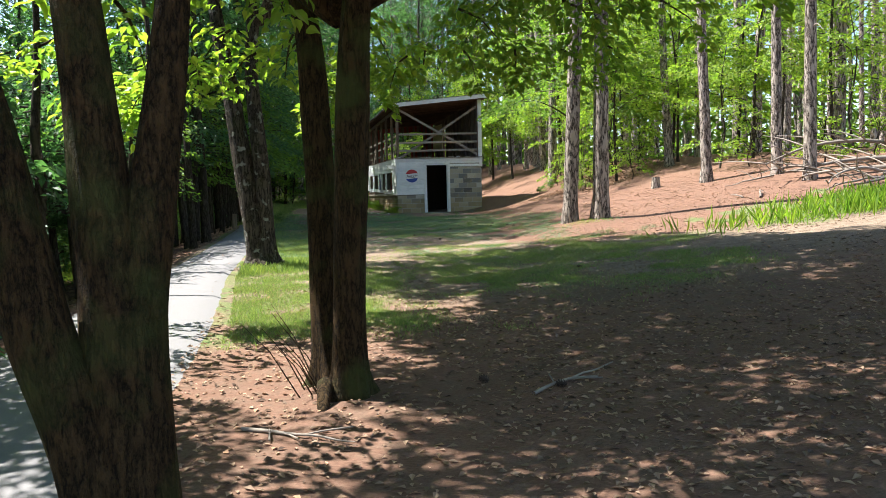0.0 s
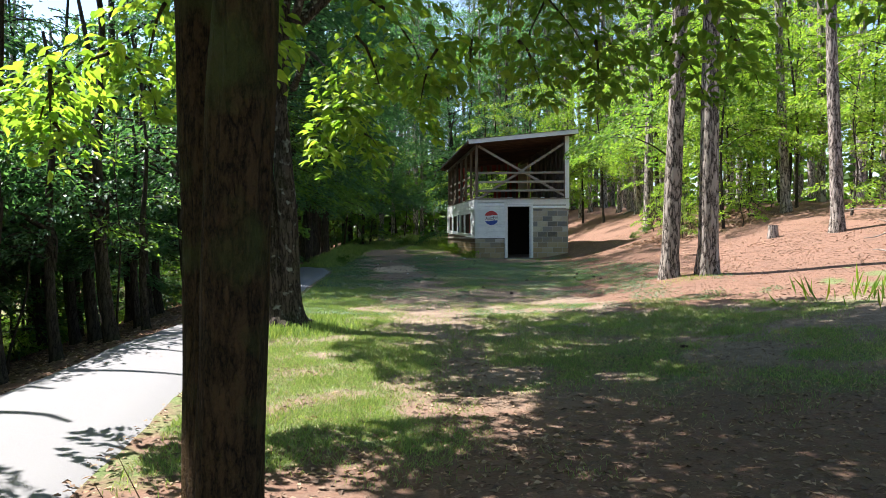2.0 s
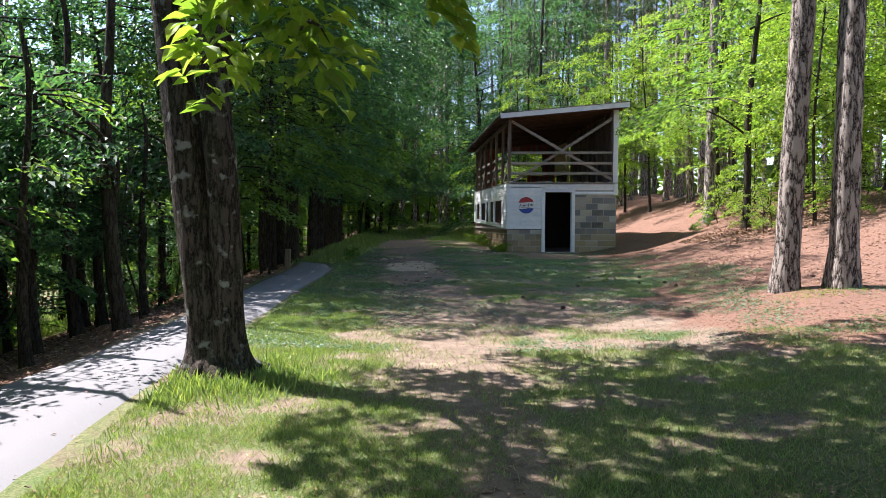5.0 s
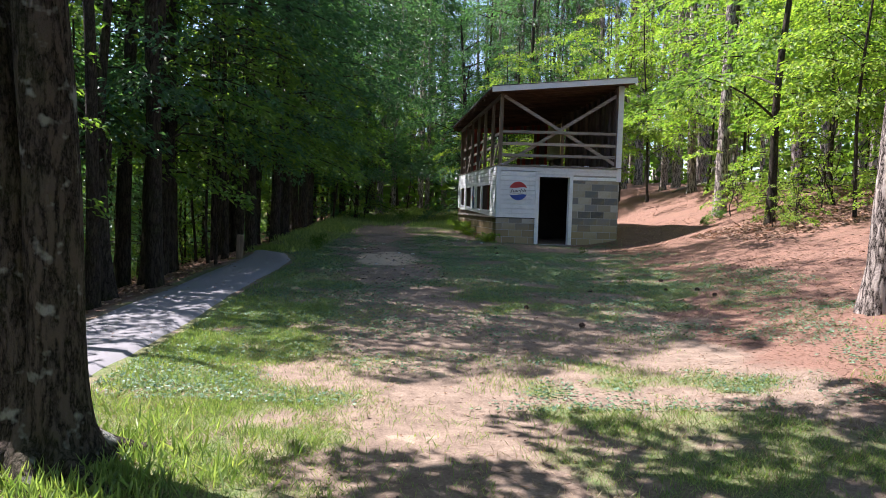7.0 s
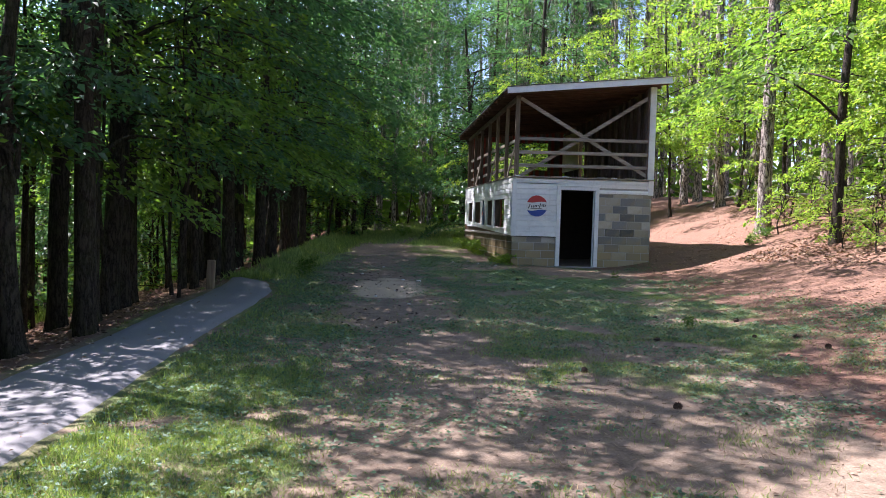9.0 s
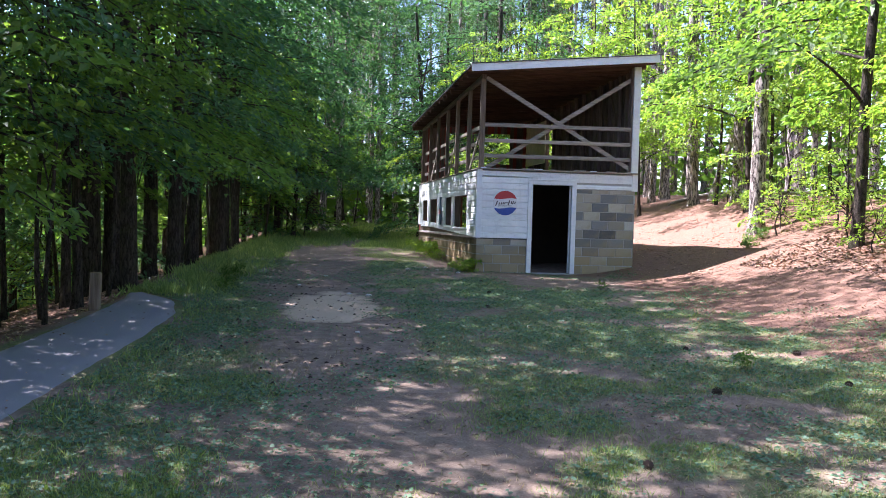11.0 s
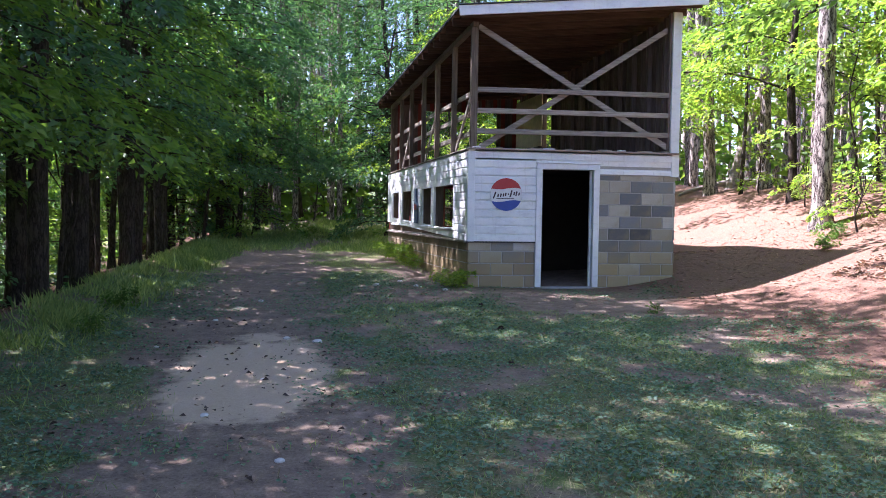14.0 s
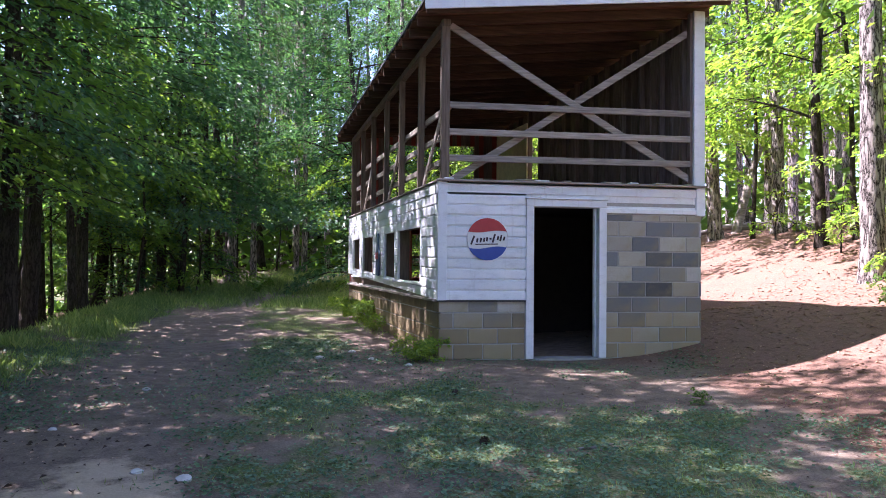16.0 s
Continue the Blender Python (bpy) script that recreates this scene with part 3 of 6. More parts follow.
def build_base():
    wf = sp("front_block_wall", box_bm(FX + 0.02, FX + 1.2, FY, FY + 0.2, 0.2, 1.46, 0), M_MORTAR, None, "mixed grey concrete block front wall")
    wr = sp("front_block_wall", box_bm(FX + 2.2, FX + WIDE - 0.02, FY, FY + 0.2, 0.2, 2.62, 0), M_MORTAR, None, "mixed grey concrete block front wall")
    block_field(wf, pose(0, FY, 0), FX, FX + 1.15, 0.45, 1.455, [(-1, FX + 1.05)])
    block_field(wr, pose(0, FY, 0), FX + 2.25, FX + WIDE, 0.45, 2.615, [(1, FX + 2.45), (1, FX + 2.85), (3, FX + 2.9)])
    sp("door_head_wall", box_bm(FX + 0.02, FX + WIDE - 0.02, FY, FY + 0.18, 2.75, 2.97, 0), M_MORTAR)
    sp("front_stud_wall", box_bm(FX + 0.02, FX + 1.2, FY + 0.02, FY + 0.18, 1.46, 2.76, 0), M_MORTAR)
    # side walls, back wall and floors
    wl = sp("side_block_wall", slant(box_bm(FX, FX + 0.2, FY + 0.2, FY + DEPTH, 0.2, 1.5, 0)), M_MORTAR, None, "stained concrete block side wall")
    ang = math.degrees(math.atan2(1, -SKEW))
    side = pose(FX - SKEW * DEPTH, FY + DEPTH, 0, 0, 0, ang + 180)
    block_field(wl, side @ pose(0, 0, 0), 0.0, DEPTH * math.hypot(1, SKEW), 0.45, 1.44, (), M_BLOCK_STAIN)
    sp("side_block_wall", slant(box_bm(FX + WIDE - 0.2, FX + WIDE, FY + 0.2, FY + DEPTH, 0.2, 2.8, 0)), M_MORTAR)
    for x0, x1, z0, z1 in ((FX, FX + 1.1, 0.2, 2.8), (FX + 1.1, FX + 2.2, 0.2, 1.6), (FX + 1.1, FX + 2.2, 2.62, 2.8), (FX + 2.2, FX + WIDE, 0.2, 2.8)):
        sp("back_wall", slant(box_bm(x0 + 0.001, x1 - 0.001, FY + DEPTH - 0.2, FY + DEPTH, z0, z1, 0)), M_REDWOOD)
    sp("window_bar", slant(box_bm(FX + 1.1, FX + 2.2, FY + DEPTH - 0.12, FY + DEPTH - 0.08, 2.05, 2.11, 0.004)), M_DARKWOOD)
    sp("ground_slab", slant(box_bm(FX + 0.2, FX + WIDE - 0.2, FY + 0.2, FY + DEPTH - 0.2, 0.3, 0.66, 0)), M_CONCRETE)
    sp("threshold", box_bm(FX + 1.2, FX + 2.2, FY - 0.03, FY + 0.25, 0.4, 0.685, 0.01), M_CONCRETE, None, "worn concrete door sill")
    sp("upper_floor", slant(box_bm(FX + 0.02, FX + WIDE - 0.02, FY + 0.02, FY + DEPTH, 2.8, 2.96, 0)), M_DARKWOOD)
    # added partition closes the lower room; all four near-black faces paint in its shade
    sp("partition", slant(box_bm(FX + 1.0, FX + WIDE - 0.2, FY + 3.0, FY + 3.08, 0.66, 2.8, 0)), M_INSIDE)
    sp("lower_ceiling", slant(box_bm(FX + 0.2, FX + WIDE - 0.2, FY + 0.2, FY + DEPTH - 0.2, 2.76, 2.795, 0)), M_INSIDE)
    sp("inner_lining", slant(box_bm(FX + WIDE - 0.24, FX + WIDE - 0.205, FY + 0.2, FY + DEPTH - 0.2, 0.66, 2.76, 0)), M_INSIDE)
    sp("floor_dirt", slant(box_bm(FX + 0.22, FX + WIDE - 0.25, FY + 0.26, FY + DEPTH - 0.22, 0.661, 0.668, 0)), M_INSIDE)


build_base()


def siding_board(y0, z, h, x0, x1):
    """A lapped board: thick at its lower edge."""
    bm = bmesh.new()
    prof = [(0.0, 0.0), (-0.03, 0.0), (-0.03, h - 0.04), (-0.026, h - 0.03), (-0.004, h - 0.022), (-0.004, h), (0.0, h)]
    ends = [[bm.verts.new((x, y0 + a, z + b)) for a, b in prof] for x in (x0, x1)]
    n = len(prof)
    for i in range(n):
        bm.faces.new((ends[0][i], ends[0][(i + 1) % n], ends[1][(i + 1) % n], ends[1][i]))
    bm.faces.new(ends[0][::-1])
    bm.faces.new(ends[1])
    bmesh.ops.recalc_face_normals(bm, faces=bm.faces[:])
    return bm


WINDOWS = ((0.98, 2.55), (2.85, 3.75), (5.0, 6.2), (6.65, 7.6))
WZ0, WZ1 = 1.66, 2.44


def side_z(s):
    return 1.46 + 0.028 * s


def build_siding():
    front = sp("front_siding", box_bm(FX + 0.1, FX + WIDE, FY - 0.004, FY + 0.001, 2.76, 2.985, 0), M_WHITE, None, "white painted lap siding")
    exp = (2.985 - 1.46) / 11
    for i in range(11):
        z = 1.46 + i * exp
        x1 = FX + 1.15 if z + exp * 0.5 < 2.78 else FX + WIDE
        ob = sp("siding_board", siding_board(FY, z, exp + 0.003, FX + 0.09, x1 - 0.002), M_WHITE, front)
        ob.matrix_basis = pose(0, 0, 0.0015 * (i % 3))
    sp("siding_board", siding_board(FY, 2.62, 0.091, FX + 2.262, FX + WIDE - 0.1), M_WHITE, front)
    sp("head_block", box_bm(FX + 2.2, FX + WIDE - 0.02, FY + 0.004, FY + 0.18, 2.62, 2.75, 0), M_MORTAR)
    sp("corner_board", box_bm(FX - 0.03, FX + 0.09, FY - 0.04, FY + 0.06, 1.45, 2.99), M_WHITE)
    sp("corner_board", box_bm(FX + WIDE - 0.1, FX + WIDE + 0.03, FY - 0.045, FY + 0.06, 2.6, 2.99), M_WHITE)
    sp("base_flashing", box_bm(FX - 0.035, FX + 1.15, FY - 0.045, FY, 1.435, 1.452, 0), M_ROOFING)
    # long side: boards broken by the serving windows
    left = sp("side_siding", slant(box_bm(FX + 0.001, FX + 0.006, FY + 0.06, FY + DEPTH, 2.5, 2.98, 0)), M_WHITE, None, "white painted lap siding with serving windows")
    m = Matrix(((0, 1, 0, 0), (1, 0, 0, 0), (0, 0, 1, 0), (0, 0, 0, 1)))
    for i in range(11):
        za, zb = 1.46 + i * exp, 1.46 + (i + 1) * exp
        mid = (za + zb) / 2
        cuts = [0.06]
        if WZ0 < mid < WZ1:
            for a, b in WINDOWS:
                cuts += [a - 0.07, b + 0.07]
        cuts.append(DEPTH)
        for a, b in zip(cuts[::2], cuts[1::2]):
            bm = siding_board(0, za, exp + 0.003, a, b)
            for v in bm.verts:
                s, t, z = v.co
                v.co = S(FX + t, FY + s, z + 0.028 * s * max(0, 1 - i / 10))
            bmesh.ops.recalc_face_normals(bm, faces=bm.faces[:])
            sp("siding_board", bm, M_WHITE, left)
    # inner lining behind the boards, open at the windows
    pieces = [(0.1, DEPTH - 0.02, 1.5, WZ0), (0.1, DEPTH - 0.02, WZ1, 2.8)]
    edges = [0.1] + [e for w in WINDOWS for e in w] + [DEPTH - 0.02]
    pieces += [(a, b, WZ0 + 0.001, WZ1 - 0.001) for a, b in zip(edges[::2], edges[1::2])]
    for a, b, z0, z1 in pieces:
        sp("side_stud_wall", slant(box_bm(FX + 0.008, FX + 0.12, FY + a, FY + b, z0, z1, 0)), M_DARKWOOD)
    for i, (a, b) in enumerate(WINDOWS):
        w = thing("window", (0, 0, 0))
        w.parent = stand
        w.matrix_parent_inverse = Matrix.Translation(stand.location).inverted()
        for s0, s1, z0, z1 in ((a - 0.07, a, WZ0, WZ1), (b, b + 0.07, WZ0, WZ1), (a - 0.07, b + 0.07, WZ1, WZ1 + 0.06)):
            part("window_frame", slant(box_bm(FX - 0.034, FX + 0.004, FY + s0, FY + s1, z0 + 0.001, z1 - 0.001)), M_WHITE, w)
        for s0, s1 in ((a - 0.001, a + 0.02), (b - 0.02, b + 0.001)):
            part("jamb_lining", slant(box_bm(FX + 0.005, FX + 0.15, FY + s0, FY + s1, WZ0, WZ1, 0.002)), M_POST, w, "bare brown jamb")
        part("window_sill", slant(box_bm(FX - 0.06, FX + 0.15, FY + a - 0.06, FY + b + 0.06, WZ0 - 0.035, WZ0)), M_WHITE, w, "chipped white counter sill")
        if i:
            m_sh = M_REDWOOD
            part("shutter", slant(box_bm(FX + 0.26, FX + 0.285, FY + a + 0.1, FY + b + 0.6, WZ0 - 0.1, WZ1 + 0.2)), m_sh, w, "dark red board behind the opening")
    sp("sill_ledge", slant(box_bm(FX - 0.06, FX, FY + 0.06, FY + DEPTH, 1.43, 1.465)), M_RAIL, None, "rotten grey ledge board")


build_siding()


def build_door():
    d = thing("door_frame", (0, 0, 0))
    d.parent = stand
    d.matrix_parent_inverse = Matrix.Translation(stand.location).inverted()
    x0, x1, zt = FX + 1.25, FX + 2.15, 2.685
    part("jamb", box_bm(x0 - 0.105, x0, FY - 0.05, FY + 0.2, 0.69, zt), M_WHITE, d)
    part("jamb", box_bm(x1, x1 + 0.105, FY - 0.05, FY + 0.2, 0.69, zt), M_WHITE, d)
    part("head_casing", box_bm(x0 - 0.105, x1 + 0.105, FY - 0.055, FY + 0.2, zt + 0.001, zt + 0.095), M_WHITE, d)
    part("drip_cap", box_bm(x0 - 0.12, x1 + 0.12, FY - 0.075, FY, zt + 0.097, zt + 0.115), M_WHITE, d)
    part("stop", box_bm(x0, x0 + 0.025, FY + 0.06, FY + 0.12, 0.69, zt - 0.002), M_WHITE, d)
    part("stop", box_bm(x1 - 0.025, x1, FY + 0.06, FY + 0.12, 0.69, zt - 0.002), M_WHITE, d)


build_door()


# upper deck
RZ = 5.235


def roof_z(x, y):
    """Top of the rafters."""
    return RZ - 0.03 + 0.095 * (x - (FX - 0.3)) - 0.03 * (y - (FY - 0.4))


def build_deck():
    for i in range(7):
        s = i * (DEPTH - 0.1) / 6
        p = S(FX + 0.07, FY + 0.05 + s, 2.97)
        zt = roof_z(FX + 0.07, FY + s) - 0.14
        wd = 0.11 if i == 0 else 0.095
        sp("post", beam_bm(p, (p[0] + 0.01 * (i % 2), p[1], zt), wd, wd, (0, 1, 0)), M_POST)
    xr = FX + WIDE - 0.06
    sp("white_corner_post", box_bm(xr - 0.07, xr + 0.09, FY - 0.03, FY + 0.02, 2.99, roof_z(xr, FY) - 0.14), M_WHITE, None, "white painted corner board")
    sp("post", box_bm(xr - 0.1, xr - 0.02, FY + 0.03, FY + 0.12, 2.97, roof_z(xr, FY) - 0.15), M_DARKWOOD)
    # rails of the open front
    for z in (3.99, 3.64, 3.3):
        sp("rail", beam_bm((FX + 0.12, FY + 0.05, z), (xr - 0.06, FY + 0.05, z + 0.02), 0.035, 0.085), M_RAIL)
    sp("front_brace", beam_bm((FX + 0.14, FY + 0.09, 5.04), (FX + 3.58, FY + 0.09, 3.07), 0.03, 0.095), M_RAIL)
    sp("front_brace", beam_bm((FX + 0.15, FY + 0.13, 3.0), (FX + 3.5, FY + 0.13, 5.155), 0.03, 0.095), M_RAIL)
    sp("deck_ledge", box_bm(FX - 0.05, FX + WIDE + 0.02, FY - 0.09, FY + 0.08, 2.986, 3.012), M_RAIL, None, "rotten ledge board with broken edges")
    r = random.Random(4)
    for i in range(9):
        x = FX + 0.1 + i * 0.4 + r.uniform(-0.1, 0.1)
        sp("ledge_scrap", beam_bm((x, FY - 0.05, 3.022), (x + r.uniform(0.1, 0.3), FY - 0.02, 3.024), r.uniform(0.05, 0.1), 0.018), M_RAIL if i % 3 else M_WHITE)
    # side rails and braces
    for z in (3.3, 3.64, 3.98):
        for i in range(6):
            s0, s1 = i * (DEPTH - 0.1) / 6, (i + 1) * (DEPTH - 0.1) / 6
            sp("rail", beam_bm(S(FX + 0.15, FY + 0.05 + s0, z), S(FX + 0.15, FY + 0.05 + s1, z + 0.01), 0.035, 0.085), M_RAIL)
    for i in (0, 2, 4):
        s0, s1 = i * (DEPTH - 0.1) / 6, (i + 1) * (DEPTH - 0.1) / 6
        sp("side_brace", beam_bm(S(FX + 0.1, FY + 0.1 + s0, 4.1), S(FX + 0.1, FY + s1, 3.05), 0.03, 0.085), M_RAIL)
    sp("side_ledge", slant(box_bm(FX - 0.05, FX + 0.14, FY + 0.08, FY + DEPTH, 2.984, 3.008)), M_RAIL)
    sp("top_plate", beam_bm(S(FX + 0.07, FY - 0.03, roof_z(FX + 0.07, FY) - 0.185), S(FX + 0.07, FY + DEPTH, roof_z(FX + 0.07, FY + DEPTH) - 0.185), 0.1, 0.09), M_POST)
    # boarded far side, with the gap through which light comes, and studs inside
    gap0, gap1 = 5.75, 6.2
    xw = FX + WIDE - 0.02
    s = 0.12
    while s < DEPTH:
        e = min(s + 0.2, DEPTH)
        zt = roof_z(xw, FY + s) - 0.15
        z0 = 4.85 if s > gap0 - 0.2 and e < gap1 + 0.2 else 2.97
        if zt > z0 + 0.05:
            sp("wall_board", beam_bm(S(xw, FY + (s + e) / 2, z0), S(xw, FY + (s + e) / 2, zt), e - s - 0.006, 0.025, (1, 0, 0), 0.003), M_DARKWOOD)
        s = e
    for i in range(14):
        s = 0.3 + i * 0.6
        if gap0 < s < gap1:
            continue
        zt = roof_z(xw - 0.06, FY + s) - 0.15
        sp("stud", beam_bm(S(xw - 0.06, FY + s, 2.97), S(xw - 0.06, FY + s, zt), 0.05, 0.09, (1, 0, 0)), M_DARKWOOD)
    sp("panel", slant(box_bm(xw - 0.16, xw - 0.13, FY + 6.25, FY + 8.25, 3.68, 4.98)), M_TAN, None, "tan plywood panel")
    # back wall of the deck: slats with one opening
    yb = FY + DEPTH - 0.05
    x = FX + 0.15
    while x < FX + WIDE - 0.1:
        zt = roof_z(x, yb) - 0.15
        open_ = FX + 2.35 < x < FX + 2.95
        for z0, z1 in (((2.97, 3.75), (4.75, zt)) if open_ else ((2.97, 3.3), (4.72, zt)) if FX + 0.9 < x < FX + 2.35 else ((2.97, zt),)):
            sp("slat", beam_bm(S(x, yb, z0), S(x, yb, z1), 0.13, 0.025, (0, 1, 0), 0.003), M_REDWOOD if int(x * 7) % 2 else M_DARKWOOD)
        x += 0.11


build_deck()


def build_roof():
    roof = sp("roof", slant_roof(-0.3, 0.25, 0.0, 0.035), M_ROOFING, None, "dark felt shed roof")
    n = 19
    for i in range(n):
        y = FY - 0.3 + i * (DEPTH + 0.55) / (n - 1)
        a, b = FX - 0.27, FX + WIDE + 0.22
        sp("rafter", beam_bm(S(a, y, roof_z(a, y) - 0.09), S(b, y, roof_z(b, y) - 0.09), 0.045, 0.13), M_RAFTER, roof)
    m = 24
    for i in range(m):
        y0 = FY - 0.38 + i * (DEPTH + 0.7) / m
        y1 = y0 + (DEPTH + 0.7) / m - 0.006
        a, b = FX - 0.28, FX + WIDE + 0.24
        ym = (y0 + y1) / 2
        sp("roof_board", beam_bm(S(a, ym, roof_z(a, ym) - 0.012), S(b, ym, roof_z(b, ym) - 0.012), y1 - y0, 0.02, (0, 0, 1), 0.003), M_ROOFWOOD, roof)
    y = FY - 0.41
    a, b = FX - 0.31, FX + WIDE + 0.27
    sp("fascia", beam_bm(S(a, y, roof_z(a, y) - 0.055), S(b, y, roof_z(b, y) - 0.055), 0.03, 0.16), M_WHITE, roof, "white painted fascia board")
    sp("drip_edge", beam_bm(S(a - 0.01, y - 0.01, roof_z(a, y) + 0.035), S(b + 0.02, y - 0.01, roof_z(b, y) + 0.035), 0.07, 0.018), M_ROOFING, roof)


def slant_roof(left, right, z0, z1):
    bm = bmesh.new()
    vs = []
    for zz in (z0, z1):
        for x, y in ((FX + left, FY - 0.4), (FX + WIDE + right, FY - 0.4), (FX + WIDE + right, FY + DEPTH + 0.35), (FX + left, FY + DEPTH + 0.35)):
            vs.append(bm.verts.new(S(x, y, roof_z(x, y) + zz)))
    for f in ((3, 2, 1, 0), (4, 5, 6, 7), (0, 1, 5, 4), (1, 2, 6, 5), (2, 3, 7, 6), (3, 0, 4, 7)):
        bm.faces.new([vs[i] for i in f])
    return bm


build_roof()


def disc_band(cx, cz, r, lo, hi, y, wave):
    """Part of a disc between two wavy heights (fractions of r)."""
    bm = bmesh.new()
    n = 40
    top, bot = [], []
    for i in range(n + 1):
        u = -1 + 2 * i / n
        e = math.sqrt(max(0, 1 - u * u))
        w = wave * math.sin(u * math.pi)
        t = max(-e, min(e, hi + w if hi < 1 else e))
        b = max(-e, min(e, lo + w if lo > -1 else -e))
        t = max(t, b + 0.001)
        top.append(bm.verts.new((cx + u * r, y, cz + t * r)))
        bot.append(bm.verts.new((cx + u * r, y, cz + b * r)))
    for i in range(n):
        bm.faces.new((bot[i], bot[i + 1], top[i + 1], top[i]))
    g = bmesh.ops.extrude_face_region(bm, geom=bm.faces[:])
    for v in g["geom"]:
        if isinstance(v, bmesh.types.BMVert):
            v.co.y += 0.004
    bmesh.ops.recalc_face_normals(bm, faces=bm.faces[:])
    return bm


def build_sign():
    cx, cz, r = 3.975, 2.245, 0.275
    s = thing("round_sign", (cx, FY - 0.03, cz), "round red, white and blue metal drink sign on siding", "sign")

    def q(name, bm, mat, label=""):
        ob = part(name, bm, mat, s, label)
        ob.matrix_parent_inverse = Matrix.Translation(s.location).inverted()

    bm = bmesh.new()
    bmesh.ops.create_cone(bm, cap_ends=True, segments=48, radius1=r, radius2=r, depth=0.012, matrix=Matrix.Translation((cx, FY - 0.034, cz)) @ pose(0, 0, 0, 90))
    q("disc", bm, M_SIGN_WHITE)
    q("red_band", disc_band(cx, cz, r * 0.995, 0.36, 2, FY - 0.0445, 0.05), M_SIGN_RED, "red wavy upper band")
    q("blue_band", disc_band(cx, cz, r * 0.995, -2, -0.4, FY - 0.0445, 0.06), M_SIGN_BLUE, "blue wavy lower band")
    # unreadable flourish of strokes across the middle
    for i, (u, h, t) in enumerate(((-0.72, 0.44, 20), (-0.5, 0.2, 10), (-0.33, 0.22, 12), (-0.17, 0.2, 14), (-0.03, 0.2, 10), (0.14, 0.1, 80), (0.3, 0.42, 16), (0.5, 0.2, 12), (0.64, 0.3, 14), (0.8, 0.2, 18))):
        c = Vector((cx + u * r, FY - 0.043, cz + (0.06 * math.sin(u * 3)) * r))
        d = Vector((math.sin(radians(t)), 0, math.cos(radians(t)))) * (h * r / 2)
        q("stroke", beam_bm(c - d, c + d, 0.006, 0.024, (1, 0, 0), 0.002), M_SIGN_DARK)
    q("stroke", beam_bm((cx - 0.6 * r, FY - 0.043, cz - 0.25 * r), (cx + 0.5 * r, FY - 0.043, cz - 0.22 * r), 0.006, 0.013, (0, 0, 1), 0.002), M_SIGN_DARK)


build_sign()


def build_bottle():
    """A flat painted bottle board between the windows."""
    b = thing("bottle_board", S(FX - 0.03, FY + 4.35, WZ0 + 0.04), "dark blue painted bottle-shaped board on siding", "sign")
    prof = [(0, 0.13), (0.25, 0.14), (0.4, 0.12), (0.5, 0.14), (0.6, 0.1), (0.72, 0.05), (0.88, 0.045), (0.9, 0.06), (0.96, 0.055)]
    bm = bmesh.new()
    ring = [(w * 2, h) for h, w in prof] + [(-w * 2, h) for h, w in prof[::-1]]
    f = bm.faces.new([bm.verts.new((0, a, h * 0.8)) for a, h in ring])
    g = bmesh.ops.extrude_face_region(bm, geom=[f])
    for v in g["geom"]:
        if isinstance(v, bmesh.types.BMVert):
            v.co.x -= 0.03
    bmesh.ops.recalc_face_normals(bm, faces=bm.faces[:])
    part("board", bm, plain("bottle_blue", (0.07, 0.11, 0.16), 0.6), b)
    bm = beam_bm((-0.033, -0.22, 0.36), (-0.033, 0.22, 0.36), 0.008, 0.12, (0, 0, 1), 0)
    part("label_band", bm, M_SIGN_RED, b, "red label band")


build_bottle()


# ---------------------------------------------------------------- trees
def leafage(name, me, parent):
    ob = new(name, me)
    ob.parent = parent
    ob["kind"] = "stuff"
    return ob


def stem(points, radii, material, parent, name="trunk", seg=16, rough=0.1, seed=0.0, flare=0.0, label=""):
    v, f = tube(points, radii, seg, rough, seed, flare)
    ob = new(name, mesh_np(name, v, f, True))
    return finish(ob, material, parent, label)


def densify(pts, n):
    """n points on a smooth line through pts."""
    pts = np.array(pts, float)
    t = np.linspace(0, len(pts) - 1, n)
    k = np.arange(len(pts))
    raw = np.stack([np.interp(t, k, pts[:, i]) for i in range(3)], 1)
    for _ in range(max(1, n // len(pts) // 2)):
        raw[1:-1] = (raw[:-2] + raw[1:-1] * 2 + raw[2:]) / 4
    return raw


def crown_mesh(name, r, sprays, per_metre, size, material, rise=0.15, droop=0.45, wide=0.42, shape=leaves):
    b = [s[0] for s in sprays]
    a = [s[1] for s in sprays]
    L = [s[2] for s in sprays]
    v, f = spray_leaves(r, b, a, L, per_metre, size, rise, droop, wide, shape)
    me = mesh_np(name, v, f)
    me.materials.append(material)
    return me


def twig_mesh(name, sprays, material, rise=0.15, droop=0.45, thick=0.012):
    ch = []
    for i, (b, a, L) in enumerate(sprays):
        pts = []
        for u in (0, 0.35, 0.7, 1.0):
            pts.append((b[0] + math.cos(a) * L * u, b[1] + math.sin(a) * L * u, b[2] + rise * L * u - droop * L * u * u))
        ch.append(tube(pts, [thick * 1.3, thick, thick * 0.6, thick * 0.2], 4))
    v, f = join(ch)
    me = mesh_np(name, v, f, True)
    me.materials.append(material)
    return me


